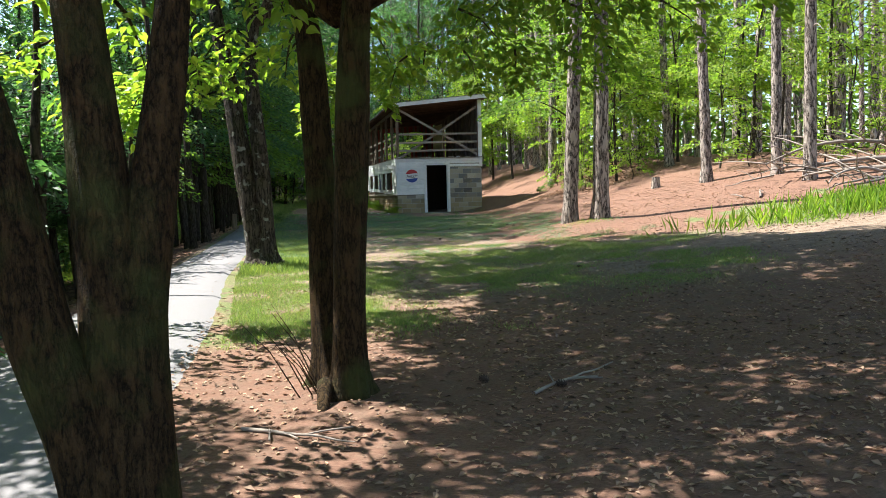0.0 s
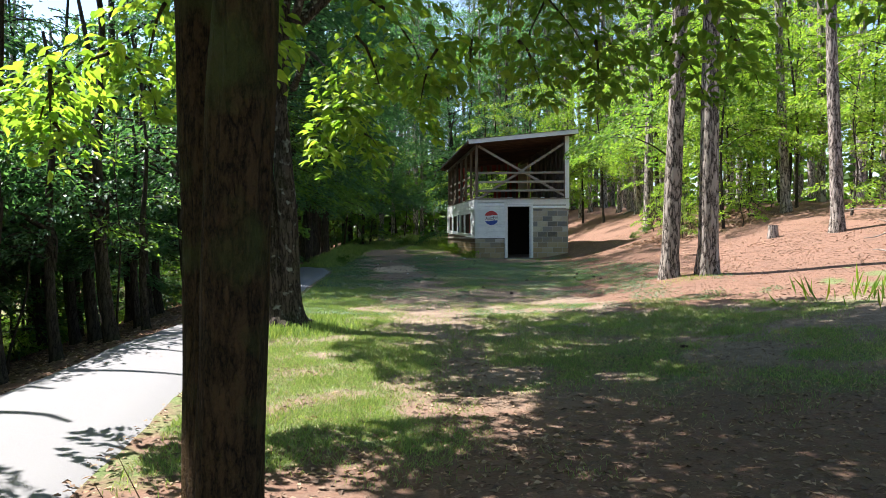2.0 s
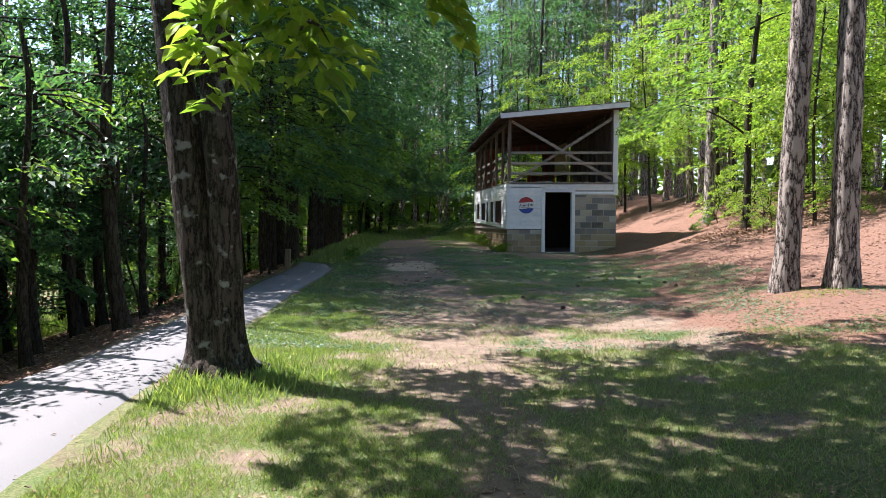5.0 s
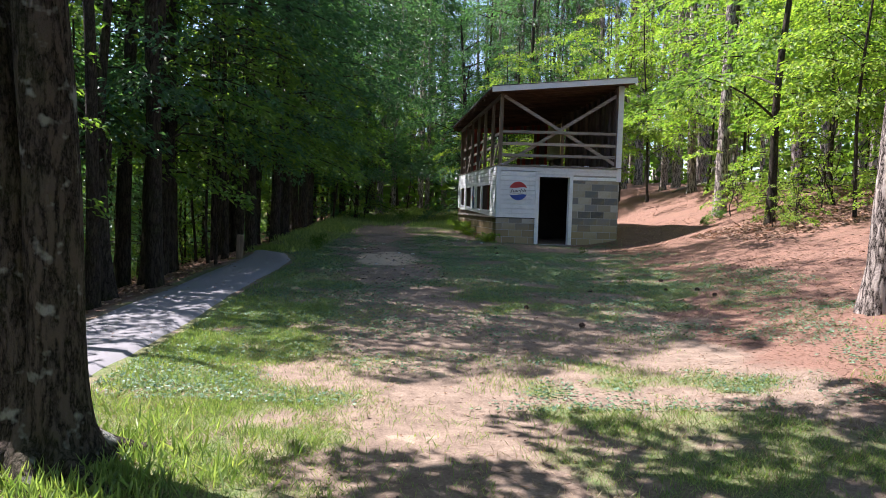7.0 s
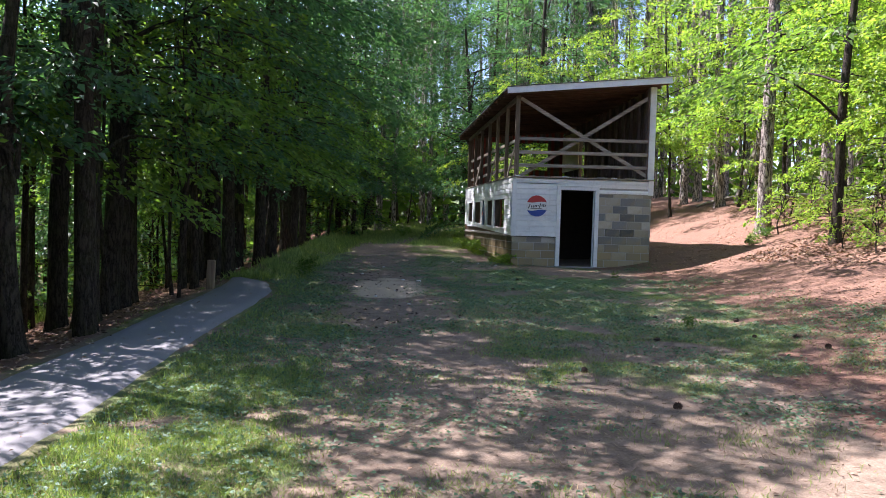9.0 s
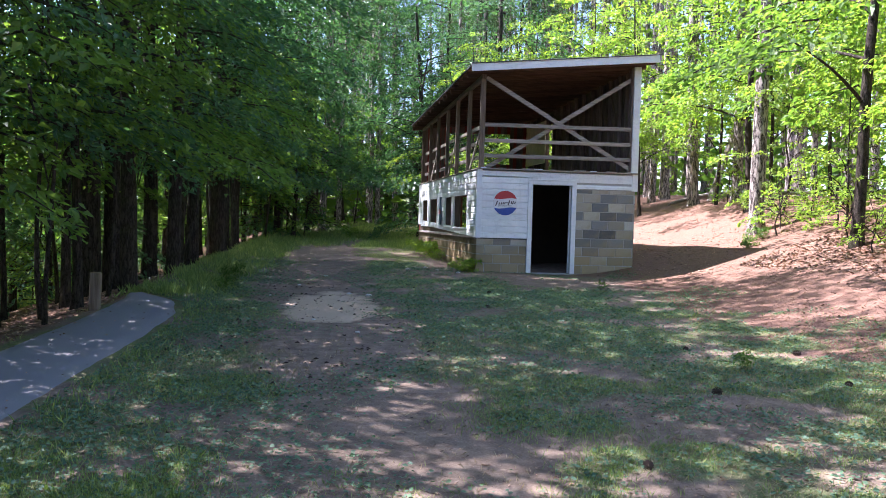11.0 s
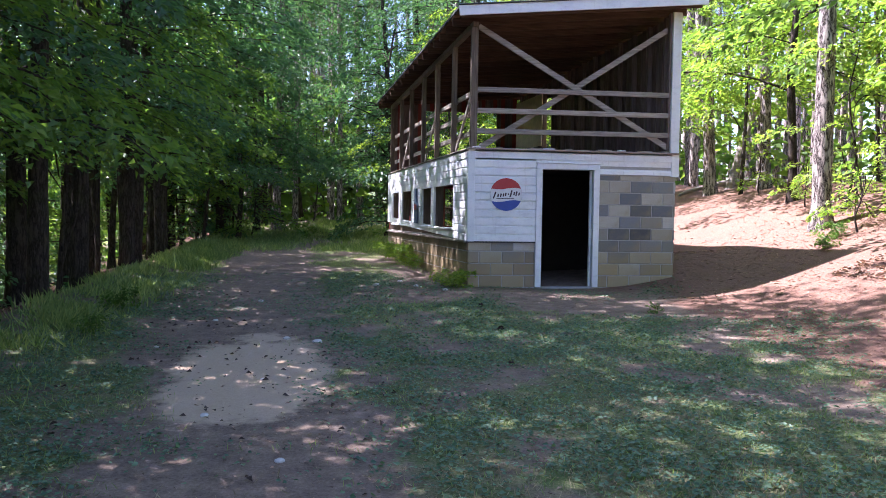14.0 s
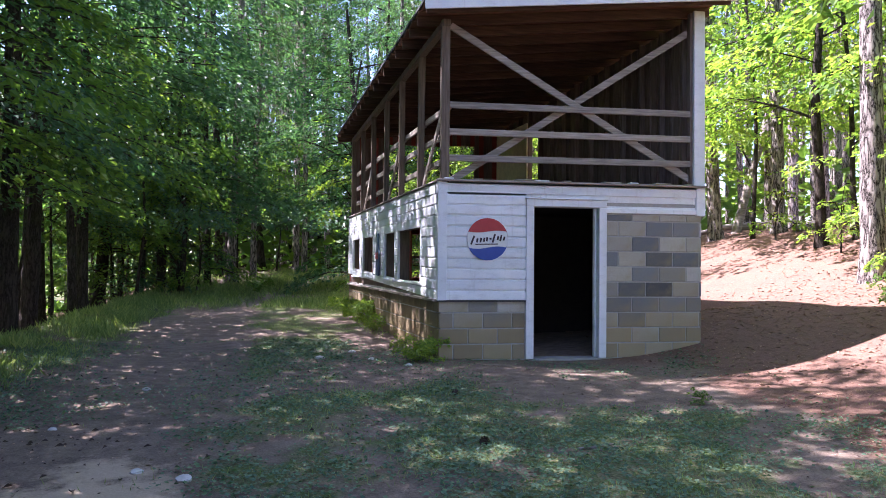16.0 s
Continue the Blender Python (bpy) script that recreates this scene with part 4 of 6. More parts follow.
def broad_sprays(r, n, z0, z1, reach, top=0.5, one_side=False):
    """Spray bases around a stem between two heights."""
    out = []
    for i in range(n):
        z = z0 + (z1 - z0) * (i + r.random()) / n
        a = math.pi + r.uniform(-0.95, 0.95) if one_side else i * 2.4 + r.normal(0, 0.4)
        q = (z - z0) / (z1 - z0)
        L = reach * (1 - top * q) * r.uniform(0.6, 1.1)
        off = L * r.uniform(0.02, 0.8) if one_side else L * r.uniform(0.1, 0.75)
        out.append(((math.cos(a) * off, math.sin(a) * off, z + r.normal(0, 0.15) + off * 0.2), a + r.normal(0, 0.35), L * 0.75))
    return out


def broad_tree(seed, name, label, h, rad, z0, n, reach, per, size, leafm, barkm, lean=0.3, low=None, top=0.5):
    r = np.random.default_rng(seed)
    t = thing(name, (0, 0, 0), label, "tree", "trees at the edge of the woods")
    pts = densify([tuple(p) for p in bend((0, 0, -0.4), (lean * r.normal(), lean * r.normal(), h), 7, 0.35, seed * 1.7)], 26)
    stem(pts, np.linspace(rad, rad * 0.25, 26), barkm, t, seg=12, rough=0.1, seed=seed, flare=0.28)
    if low:
        n = low[2]
        sprays = broad_sprays(r, n, low[0], low[1], reach, 0.2, True)
    else:
        sprays = broad_sprays(r, n, z0, h, reach, top)
    for i in range(min(7, n)):
        b = sprays[i * n // 7][0]
        p0 = (pts[-1][0] * b[2] / h * 0.8, pts[-1][1] * b[2] / h * 0.8, max(0.5, b[2] - 0.5))
        stem(densify([p0, (b[0] * 0.5, b[1] * 0.5, b[2] - 0.15), b], 6), np.linspace(rad * 0.3, 0.012, 6), barkm, t, "limb", 6, 0.0)
    leafage("branchwork", twig_mesh("branchwork", sprays, barkm), t)
    leafage("crown", crown_mesh("crown", r, sprays, per, size, leafm), t)
    return t


def needle_clumps(r, centres, radii, n, size):
    cs, ds, ns, ss = [], [], [], []
    for c, rd in zip(centres, radii):
        d = unit(r.normal(0, 1, (n, 3)))
        q = rd * r.random(n) ** 0.4
        cs.append(np.array(c)[None] + d * q[:, None] * np.array([[1, 1, 0.5]]))
        ds.append(d + r.normal(0, 0.3, (n, 3)))
        ns.append(r.normal(0, 1, (n, 3)))
        ss.append(size * r.uniform(0.7, 1.2, n))
    return leaves(np.concatenate(cs), np.concatenate(ds), np.concatenate(ns), np.concatenate(ss), 0.16, 0.02)


def pine_tree(seed, h, rad, z0, label, seg=14, rings=40, lean=0.2, clumps=46, stubs=6):
    r = np.random.default_rng(seed)
    t = thing("pine_tree", (0, 0, 0), label, "tree", "pines")
    top = (lean * r.normal(), lean * r.normal(), h)
    pts = densify([tuple(p) for p in bend((0, 0, -0.5), top, 8, 0.16, seed * 2.3)], rings)
    stem(pts, np.linspace(rad, rad * 0.35, rings), M_PINE, t, seg=seg, rough=0.07, seed=seed, flare=0.35)
    for i in range(stubs):
        z = r.uniform(2.2, z0)
        a = r.uniform(0, 6.28)
        L = r.uniform(0.3, 1.3)
        k = z / h
        b = (top[0] * k, top[1] * k, z)
        e = (b[0] + math.cos(a) * L, b[1] + math.sin(a) * L, z + r.uniform(-0.15, 0.3))
        stem(densify([b, ((b[0] + e[0]) / 2, (b[1] + e[1]) / 2, z + 0.06), e], 5), np.linspace(0.022, 0.006, 5), M_DEADWOOD, t, "dead_branch", 5)
    cen, rds = [], []
    for i in range(clumps):
        z = z0 + (h - z0) * (i + r.random()) / clumps
        q = (z - z0) / (h - z0)
        a = i * 2.4
        L = (1 - 0.75 * q) * r.uniform(0.5, 2.6)
        cen.append((top[0] * z / h + math.cos(a) * L, top[1] * z / h + math.sin(a) * L, z + 0.25 * L))
        rds.append(r.uniform(0.35, 0.8))
    v, f = needle_clumps(r, cen, rds, 90, 0.2)
    me = mesh_np("crown", v, f)
    me.materials.append(M_NEEDLE)
    leafage("crown", me, t)
    return t


def stand_at(ob, x, y, turn=0.0, scale=1.0, sink=0.0):
    c = copy_thing(ob, pose(x, y, land1(x, y) - sink, 0, 0, turn) @ Matrix.Scale(scale, 4))
    c.matrix_basis = pose(x, y, land1(x, y) - sink, 0, 0, turn) @ Matrix.Scale(scale, 4)
    return c


def drop_model(ob):
    for o in (*ob.children_recursive, ob):
        bpy.data.objects.remove(o)


def keep_gap(sprays, x, y):
    """Cuts an added gap into the near crowns so that sun reaches the leaf litter."""
    out = []
    for b, a, L in sprays:
        mx, my, mz = x + b[0] + math.cos(a) * L / 2, y + b[1] + math.sin(a) * L / 2, b[2]
        sx, sy = mx - mz * SUN_TO.x / SUN_TO.z, my - mz * SUN_TO.y / SUN_TO.z
        if not (abs(sx - 0.35 + 0.4 * (sy - 4.0)) < 0.5 and 3.1 < sy < 4.9):
            out.append((b, a, L))
    return out


# the forked tree by the lane, whose stems part at chest height
def tree_a():
    x, y = -1.02, 13.85
    z = land1(x, y)
    t = thing("forked_lane_tree", (x, y, z), "twin-stemmed tree with lichen-spotted grey bark on the verge", "tree")
    stem(densify([(-0.02, 0, -0.3), (-0.05, 0, 0.3), (-0.2, 0.0, 1.6), (-0.4, 0.02, 3.2), (-0.68, 0.1, 5), (-1.1, 0.3, 8)], 60), np.interp(np.linspace(0, 1, 60), [0, 0.1, 0.45, 1], [0.24, 0.19, 0.165, 0.06]), M_CHERRY, t, seg=28, rough=0.1, seed=3, flare=0.9)
    stem(densify([(0.15, -0.05, -0.3), (0.13, -0.05, 0.3), (0.09, -0.05, 1.6), (-0.03, -0.03, 3.2), (0.1, -0.1, 5), (0.5, -0.3, 8)], 60), np.interp(np.linspace(0, 1, 60), [0, 0.1, 0.45, 1], [0.2, 0.155, 0.135, 0.06]), M_CHERRY, t, seg=28, rough=0.1, seed=9, flare=0.9)
    r = np.random.default_rng(21)
    sprays = []
    for i in range(120):
        a = i * 2.4 + r.normal(0, 0.3)
        zz = r.uniform(5.4, 9.0)
        off = r.uniform(0.2, 2.7)
        sprays.append(((math.cos(a) * off + 1.6, math.sin(a) * off - 0.3, zz), a + r.normal(0, 0.4), r.uniform(1.0, 1.9)))
    # Second lobe, added above view to shade the lawn at right.
    for i in range(100):
        a = i * 2.4 + r.normal(0, 0.3)
        off = 2.4 * math.sqrt(r.random())
        sprays.append(((math.cos(a) * off + 2.1, math.sin(a) * off - 2.5, r.uniform(7.4, 10.0)), a + r.normal(0, 0.5), r.uniform(1.1, 1.9)))
    limb = densify([(0.2, -0.1, 3.4), (0.6, -1.6, 3.6), (0.95, -2.9, 3.1)], 12)
    stem(limb, np.linspace(0.05, 0.012, 12), M_CHERRY, t, "limb", 8)
    low = [((1.1, -2.7, 3.05), -1.3, 0.9), ((1.2, -3.0, 2.85), -1.6, 0.85), ((1.05, -2.8, 2.65), -1.0, 0.75), ((1.3, -3.05, 2.35), -1.2, 0.65), ((1.1, -3.1, 2.5), -1.9, 0.6), ((1.35, -2.7, 2.95), -0.5, 0.9), ((1.0, -3.2, 2.2), -1.6, 0.5), ((1.5, -3.0, 3.1), -0.9, 0.9)]
    for i in range(5):
        a = i * 1.25
        p = (0.9 + math.cos(a) * 2, math.sin(a) * 2 - 0.2, 6.2)
        stem(densify([(0.15, 0, 4.2), (p[0] * 0.5, p[1] * 0.5, 5.4), p], 10), np.linspace(0.07, 0.02, 10), M_CHERRY, t, "limb", 8)
    leafage("branchwork", twig_mesh("branchwork", sprays + low, M_CHERRY), t)
    leafage("crown", crown_mesh("crown", r, sprays, 95, 0.15, M_LEAF), t)
    ob = new("hanging_spray", crown_mesh("hanging_spray", r, low, 210, 0.125, M_LEAF_BRIGHT, 0.05, 0.75, 0.45, leaves_fine))
    ob.parent = t
    ob["label"] = "sunlit yellow-green drooping leaves"
    for i, (a, L) in enumerate(((0.3, 0.75), (-0.9, 0.8), (-2.2, 0.6), (2.9, 0.55), (1.6, 0.7), (-1.5, 0.5))):
        stem(densify([(0.06 + 0.12 * math.cos(a), 0.12 * math.sin(a), 0.16), (0.06 + 0.3 * math.cos(a), 0.3 * math.sin(a), 0.06), (0.06 + L * math.cos(a + 0.2), L * math.sin(a + 0.2), -0.08)], 9), np.linspace(0.09, 0.03, 9), M_CHERRY, t, "root", 10, 0.12, i)


tree_a()


def tree_b():
    x, y = 0.13, 5.5
    z = land1(x, y)
    t = thing("twin_stem_tree", (x, y, z), "dark mossy twin-stemmed tree with sprouts at base", "tree")
    stem(densify([(-0.1, 0.2, -0.3), (-0.11, 0.24, 0.6), (-0.1, 0.28, 1.5), (-0.15, 0.3, 2.6), (-0.6, 0.35, 5), (-1.2, 0.5, 7.5)], 60), np.interp(np.linspace(0, 1, 60), [0, 0.1, 0.5, 1], [0.13, 0.1, 0.105, 0.04]), M_BARK, t, seg=24, rough=0.12, seed=5, flare=0.55)
    stem(densify([(0.05, -0.12, -0.3), (0.06, -0.15, 0.6), (0.1, -0.2, 1.5), (0.17, -0.22, 2.6), (0.4, -0.35, 5), (0.9, -0.6, 7.5)], 60), np.interp(np.linspace(0, 1, 60), [0, 0.1, 0.5, 1], [0.15, 0.115, 0.115, 0.045]), M_BARK, t, seg=24, rough=0.12, seed=15, flare=0.55)
    stem(densify([(-0.1, -0.12, -0.1), (-0.13, -0.2, 0.12), (-0.14, -0.4, 0.02), (-0.16, -0.6, -0.1)], 10), np.linspace(0.07, 0.03, 10), M_BARK, t, "root", 10, 0.1)
    r = np.random.default_rng(31)
    sprays = []
    for i in range(70):
        a = i * 2.4 + r.normal(0, 0.3)
        zz = r.uniform(3.1, 7.6)
        off = r.uniform(0.4, 3.6) * (1 - abs(zz - 4.6) * 0.12)
        bx = math.cos(a) * off + 0.6
        if bx < -0.4 and zz > 3.5:
            bx = 1.2 - bx
        sprays.append(((bx, math.sin(a) * off + 0.3, zz), a + r.normal(0, 0.4), r.uniform(1.0, 1.9)))
    # Unseen high crown, widened and moved right to shade the ground there.
    for i in range(265):
        a = i * 2.4 + r.normal(0, 0.3)
        off = 6.2 * math.sqrt(r.random())
        sprays.append(((math.cos(a) * off + 3.1, math.sin(a) * off + 0.5, r.uniform(6.8, 10.5)), a + r.normal(0, 0.5), r.uniform(1.3, 2.3)))
    low = [((-0.9, 2.3, 3.0), 2.0, 1.2), ((-1.3, 2.4, 2.7), 2.4, 1.1), ((-1.5, 2.0, 2.5), 2.0, 1.0), ((0.4, 2.8, 3.2), 1.2, 1.3), ((1.4, 2.6, 3.3), 0.9, 1.4), ((2.4, 2.2, 3.3), 0.8, 1.3), ((3.1, 2.0, 3.3), 0.4, 1.1), ((-0.3, 2.0, 2.9), 1.7, 0.9), ((-2.0, 1.6, 2.8), 2.7, 1.1), ((-1.5, 2.2, 2.5), 2.2, 0.9), ((-1.7, 2.5, 2.25), 1.9, 0.8), ((-2.1, 2.7, 2.45), 2.3, 0.9), ((-1.3, 2.6, 2.75), 1.6, 0.9), ((-0.2, 2.4, 2.95), 1.9, 0.9), ((0.3, 2.9, 2.95), 1.4, 0.9), ((0.9, 3.1, 2.9), 1.7, 0.95), ((1.5, 2.9, 2.92), 1.2, 0.9), ((2.1, 3.0, 2.95), 1.3, 0.95), ((2.7, 3.2, 3.0), 0.9, 1.0), ((3.3, 3.4, 3.1), 0.9, 1.0), ((-0.7, 2.7, 2.85), 2.0, 0.9), ((1.2, 3.6, 3.1), 1.5, 1.0), ((2.4, 3.9, 3.2), 1.1, 1.0)]
    for i in range(7):
        a = i * 0.9
        p = (0.5 + math.cos(a) * 2.4, 0.3 + math.sin(a) * 2.4, 3.9)
        stem(densify([(0.05, 0, 2.6), (p[0] * 0.5, p[1] * 0.5, 3.4), p], 10), np.linspace(0.06, 0.015, 10), M_BARK, t, "limb", 8)
    near, high = keep_gap(sprays[:70], x, y), keep_gap(sprays[70:], x, y)
    leafage("branchwork", twig_mesh("branchwork", near + high + low, M_BARK), t)
    # Lower crown takes the sunlit leaf colour, the high one the plain green.
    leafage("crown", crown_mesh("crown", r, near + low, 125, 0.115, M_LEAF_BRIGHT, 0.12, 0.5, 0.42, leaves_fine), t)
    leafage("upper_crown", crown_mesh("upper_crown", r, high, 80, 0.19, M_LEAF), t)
    for i in range(9):
        a = r.uniform(2.2, 4.4)
        L = r.uniform(0.35, 0.7)
        b = (-0.2 + r.normal(0, 0.08), -0.02 + r.normal(0, 0.08), -0.02)
        stem([b, (b[0] + math.cos(a) * L * 0.4, b[1] + math.sin(a) * L * 0.3, L * 0.6), (b[0] + math.cos(a) * L * 0.8, b[1] + math.sin(a) * L * 0.5, L)], [0.006, 0.004, 0.002], M_BARK, t, "sprout", 4)


tree_b()


def tree_c():
    x, y = -0.72, 2.72
    z = land1(x, y)
    t = thing("three_stem_tree", (x, y, z), "dark three-stemmed tree beside the lane", "tree")
    stem(densify([(0.03, 0, -0.3), (0.04, 0, 0.45), (0.05, 0, 0.95), (0.045, 0, 1.2), (0.015, 0, 1.45), (-0.03, 0.0, 2.1), (-0.3, 0.1, 4), (-0.8, 0.3, 7)], 70), np.interp(np.linspace(0, 1, 70), [0, 0.15, 0.3, 0.55, 1], [0.18, 0.145, 0.125, 0.1, 0.04]), M_BARK, t, seg=28, rough=0.1, seed=2, flare=0.5)
    stem(densify([(0.06, 0, -0.3), (0.08, 0, 0.6), (0.1, 0, 1.05), (0.16, 0.02, 1.4), (0.22, 0.03, 1.75), (0.27, 0.04, 2.15), (0.6, 0.1, 5), (1.0, 0.2, 7)], 70), np.interp(np.linspace(0, 1, 70), [0, 0.15, 0.3, 0.5, 1], [0.16, 0.13, 0.1, 0.075, 0.03]), M_BARK, t, seg=28, rough=0.13, seed=12, flare=0.5)
    stem(densify([(0.0, -0.03, -0.3), (-0.02, -0.05, 0.43), (-0.1, -0.07, 0.76), (-0.17, -0.09, 1.0), (-0.225, -0.1, 1.3), (-0.26, -0.12, 1.6), (-0.34, -0.14, 2.0), (-0.7, -0.2, 3.2), (-1.2, -0.4, 6)], 60), np.interp(np.linspace(0, 1, 60), [0, 0.2, 0.5, 1], [0.15, 0.11, 0.095, 0.03]), M_BARK, t, seg=24, rough=0.12, seed=22, flare=0.5)
    bm = bmesh.new()
    bmesh.ops.create_icosphere(bm, subdivisions=3, radius=0.05, matrix=Matrix.Translation((0.165, -0.03, 1.1)) @ Matrix.Diagonal((1, 1, 1.3, 1)))
    for v in bm.verts:
        v.co += v.normal * 0.016 * noise.noise(v.co * 22)
    part("burl", bm, M_BARK, t, "rounded knot where the stems part")
    r = np.random.default_rng(41)
    sprays = []
    for i in range(19):
        a = i * 2.4 + r.normal(0, 0.3)
        zz = r.uniform(3.4, 7.0)
        off = r.uniform(0.4, 3.2) * (1 - abs(zz - 4.6) * 0.12)
        sprays.append(((math.cos(a) * off, math.sin(a) * off - 0.2, zz), a + r.normal(0, 0.4), r.uniform(1.0, 1.8)))
    # Leaf clump on an added limb, out of view, that shades the lane.
    for i in range(26):
        a = i * 2.4 + r.normal(0, 0.3)
        off = 1.5 * math.sqrt(r.random())
        sprays.append(((math.cos(a) * off - 3.8, math.sin(a) * off + 1.5, r.uniform(4.2, 6.0)), a + r.normal(0, 0.5), r.uniform(1.0, 1.7)))
    stem(densify([(-0.5, 0.1, 3.6), (-2.0, 0.8, 4.4), (-3.8, 1.5, 4.9)], 12), np.linspace(0.06, 0.02, 12), M_BARK, t, "limb", 8)
    low = [((-0.5, 1.2, 2.9), 1.9, 1.0), ((-0.9, 1.0, 2.5), 2.2, 0.9), ((0.3, 1.6, 2.9), 1.3, 1.0), ((-0.3, 1.7, 2.5), 1.6, 0.8)]
    for i in range(5):
        a = i * 1.25 + 0.4
        p = (math.cos(a) * 2.0, math.sin(a) * 2.0, 4.2)
        stem(densify([(0.0, 0, 3.0), (p[0] * 0.5, p[1] * 0.5, 3.7), p], 10), np.linspace(0.05, 0.015, 10), M_BARK, t, "limb", 8)
    sprays = keep_gap(sprays, x, y)
    leafage("branchwork", twig_mesh("branchwork", sprays + low, M_BARK), t)
    leafage("crown", crown_mesh("crown", r, sprays + low, 115, 0.115, M_LEAF_BRIGHT, 0.12, 0.5, 0.42, leaves_fine), t)


tree_c()

# models of the common kinds
P1 = pine_tree(3, 19, 0.19, 10.5, "tall straight pine with grey plated bark")
P2 = pine_tree(8, 21, 0.21, 12.0, "tall straight pine with grey plated bark")
P3 = pine_tree(14, 17, 0.14, 9.0, "slender pine with dead lower branches", 10, 24, 0.3, 40, 9)
# Forest leaves in a shaded copy and a sunlit one (L1, D1, D2, U2).
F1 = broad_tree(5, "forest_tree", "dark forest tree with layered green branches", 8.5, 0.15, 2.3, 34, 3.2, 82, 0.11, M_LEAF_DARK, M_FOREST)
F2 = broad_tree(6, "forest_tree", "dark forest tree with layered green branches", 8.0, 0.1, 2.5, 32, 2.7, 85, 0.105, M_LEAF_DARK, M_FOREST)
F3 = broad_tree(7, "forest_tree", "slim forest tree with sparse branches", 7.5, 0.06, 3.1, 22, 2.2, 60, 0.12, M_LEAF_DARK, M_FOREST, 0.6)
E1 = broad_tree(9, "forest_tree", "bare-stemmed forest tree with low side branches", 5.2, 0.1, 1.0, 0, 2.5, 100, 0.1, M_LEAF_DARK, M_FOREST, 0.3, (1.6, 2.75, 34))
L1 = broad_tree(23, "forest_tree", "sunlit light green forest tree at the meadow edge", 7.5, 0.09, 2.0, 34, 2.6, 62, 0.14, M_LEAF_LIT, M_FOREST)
# H2: crown above view, added to shade lawn and verge; only its stem shows.
H2 = broad_tree(10, "forest_tree", "tall narrow forest tree, unseen high crown added for shade", 15.5, 0.14, 9.5, 40, 3.0, 52, 0.17, M_LEAF_DARK, M_FOREST)
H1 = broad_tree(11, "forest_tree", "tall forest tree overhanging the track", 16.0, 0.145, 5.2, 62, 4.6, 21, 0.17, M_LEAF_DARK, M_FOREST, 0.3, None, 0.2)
D1 = broad_tree(29, "forest_sapling", "low leafy sapling with spreading green branches at the wood's edge", 5.0, 0.035, 1.9, 24, 2.3, 95, 0.12, M_LEAF_LIT, M_FOREST, 0.5)
D2 = broad_tree(31, "forest_sapling", "thin crooked sapling with sparse green branches", 4.2, 0.025, 1.6, 12, 1.8, 70, 0.11, M_LEAF_LIT, M_FOREST, 0.9)
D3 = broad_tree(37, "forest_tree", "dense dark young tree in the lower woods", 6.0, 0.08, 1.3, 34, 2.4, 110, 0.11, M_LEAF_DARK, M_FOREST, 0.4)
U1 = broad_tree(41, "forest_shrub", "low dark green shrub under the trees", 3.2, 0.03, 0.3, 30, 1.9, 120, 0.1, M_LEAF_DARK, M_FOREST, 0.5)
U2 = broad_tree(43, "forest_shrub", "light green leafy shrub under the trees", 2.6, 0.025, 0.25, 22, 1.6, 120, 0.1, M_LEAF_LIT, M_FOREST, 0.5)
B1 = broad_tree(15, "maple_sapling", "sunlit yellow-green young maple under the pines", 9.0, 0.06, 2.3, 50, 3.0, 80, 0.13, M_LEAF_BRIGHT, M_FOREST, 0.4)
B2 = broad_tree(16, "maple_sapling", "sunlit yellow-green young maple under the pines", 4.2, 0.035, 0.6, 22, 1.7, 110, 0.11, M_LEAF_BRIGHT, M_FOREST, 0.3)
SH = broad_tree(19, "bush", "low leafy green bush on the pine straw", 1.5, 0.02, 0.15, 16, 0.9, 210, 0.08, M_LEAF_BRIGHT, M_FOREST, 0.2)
MODELS = (P1, P2, P3, F1, F2, F3, E1, L1, H2, H1, D1, D2, D3, U1, U2, B1, B2, SH)
trng = random.Random(12)

# pines that the walk passes
PINES = ((P1, 5.95, 17.85, 0.95), (P2, 6.6, 17.5, 0.92), (P1, 11.05, 20.75, 0.85), (P3, 12.35, 19.4, 1.05), (P3, 12.2, 17.75, 1.15), (P2, 17.6, 24.0, 0.9), (P1, 10.43, 33.6, 1.0),  (P1, 12.6, 42.1, 1.0), (P2, 13.7, 47.5, 0.9), (P1, 12.9, 47.0, 0.8), (P3, 14.6, 52.0, 1.2), (P1, 13.35, 40.4, 0.9), (P1, 12.4, 26.0, 0.8), (P3, 14.3, 27.5, 1.0))
for k, (mo, x, y, s) in enumerate(PINES):
    stand_at(mo, x, y, k * 77.0, s)
placed = [(x, y) for _, x, y, _ in PINES]


def clear(x, y, d):
    return all((x - a) ** 2 + (y - b) ** 2 > d * d for a, b in placed)


# pine wood on the rise and behind the stand
count = 0
while count < 110:
    x, y = trng.uniform(-2, 42), trng.uniform(16, 86)
    if x < 14.5 + (0 if y < 45 else -12) and y < 46 or (y < 50 and x < 9) or not clear(x, y, 1.5) or on_track(x, y):
        continue
    placed.append((x, y))
    stand_at(trng.choice((P1, P2, P3, P3)), x, y, trng.uniform(0, 360), trng.uniform(0.85, 1.25))
    count += 1

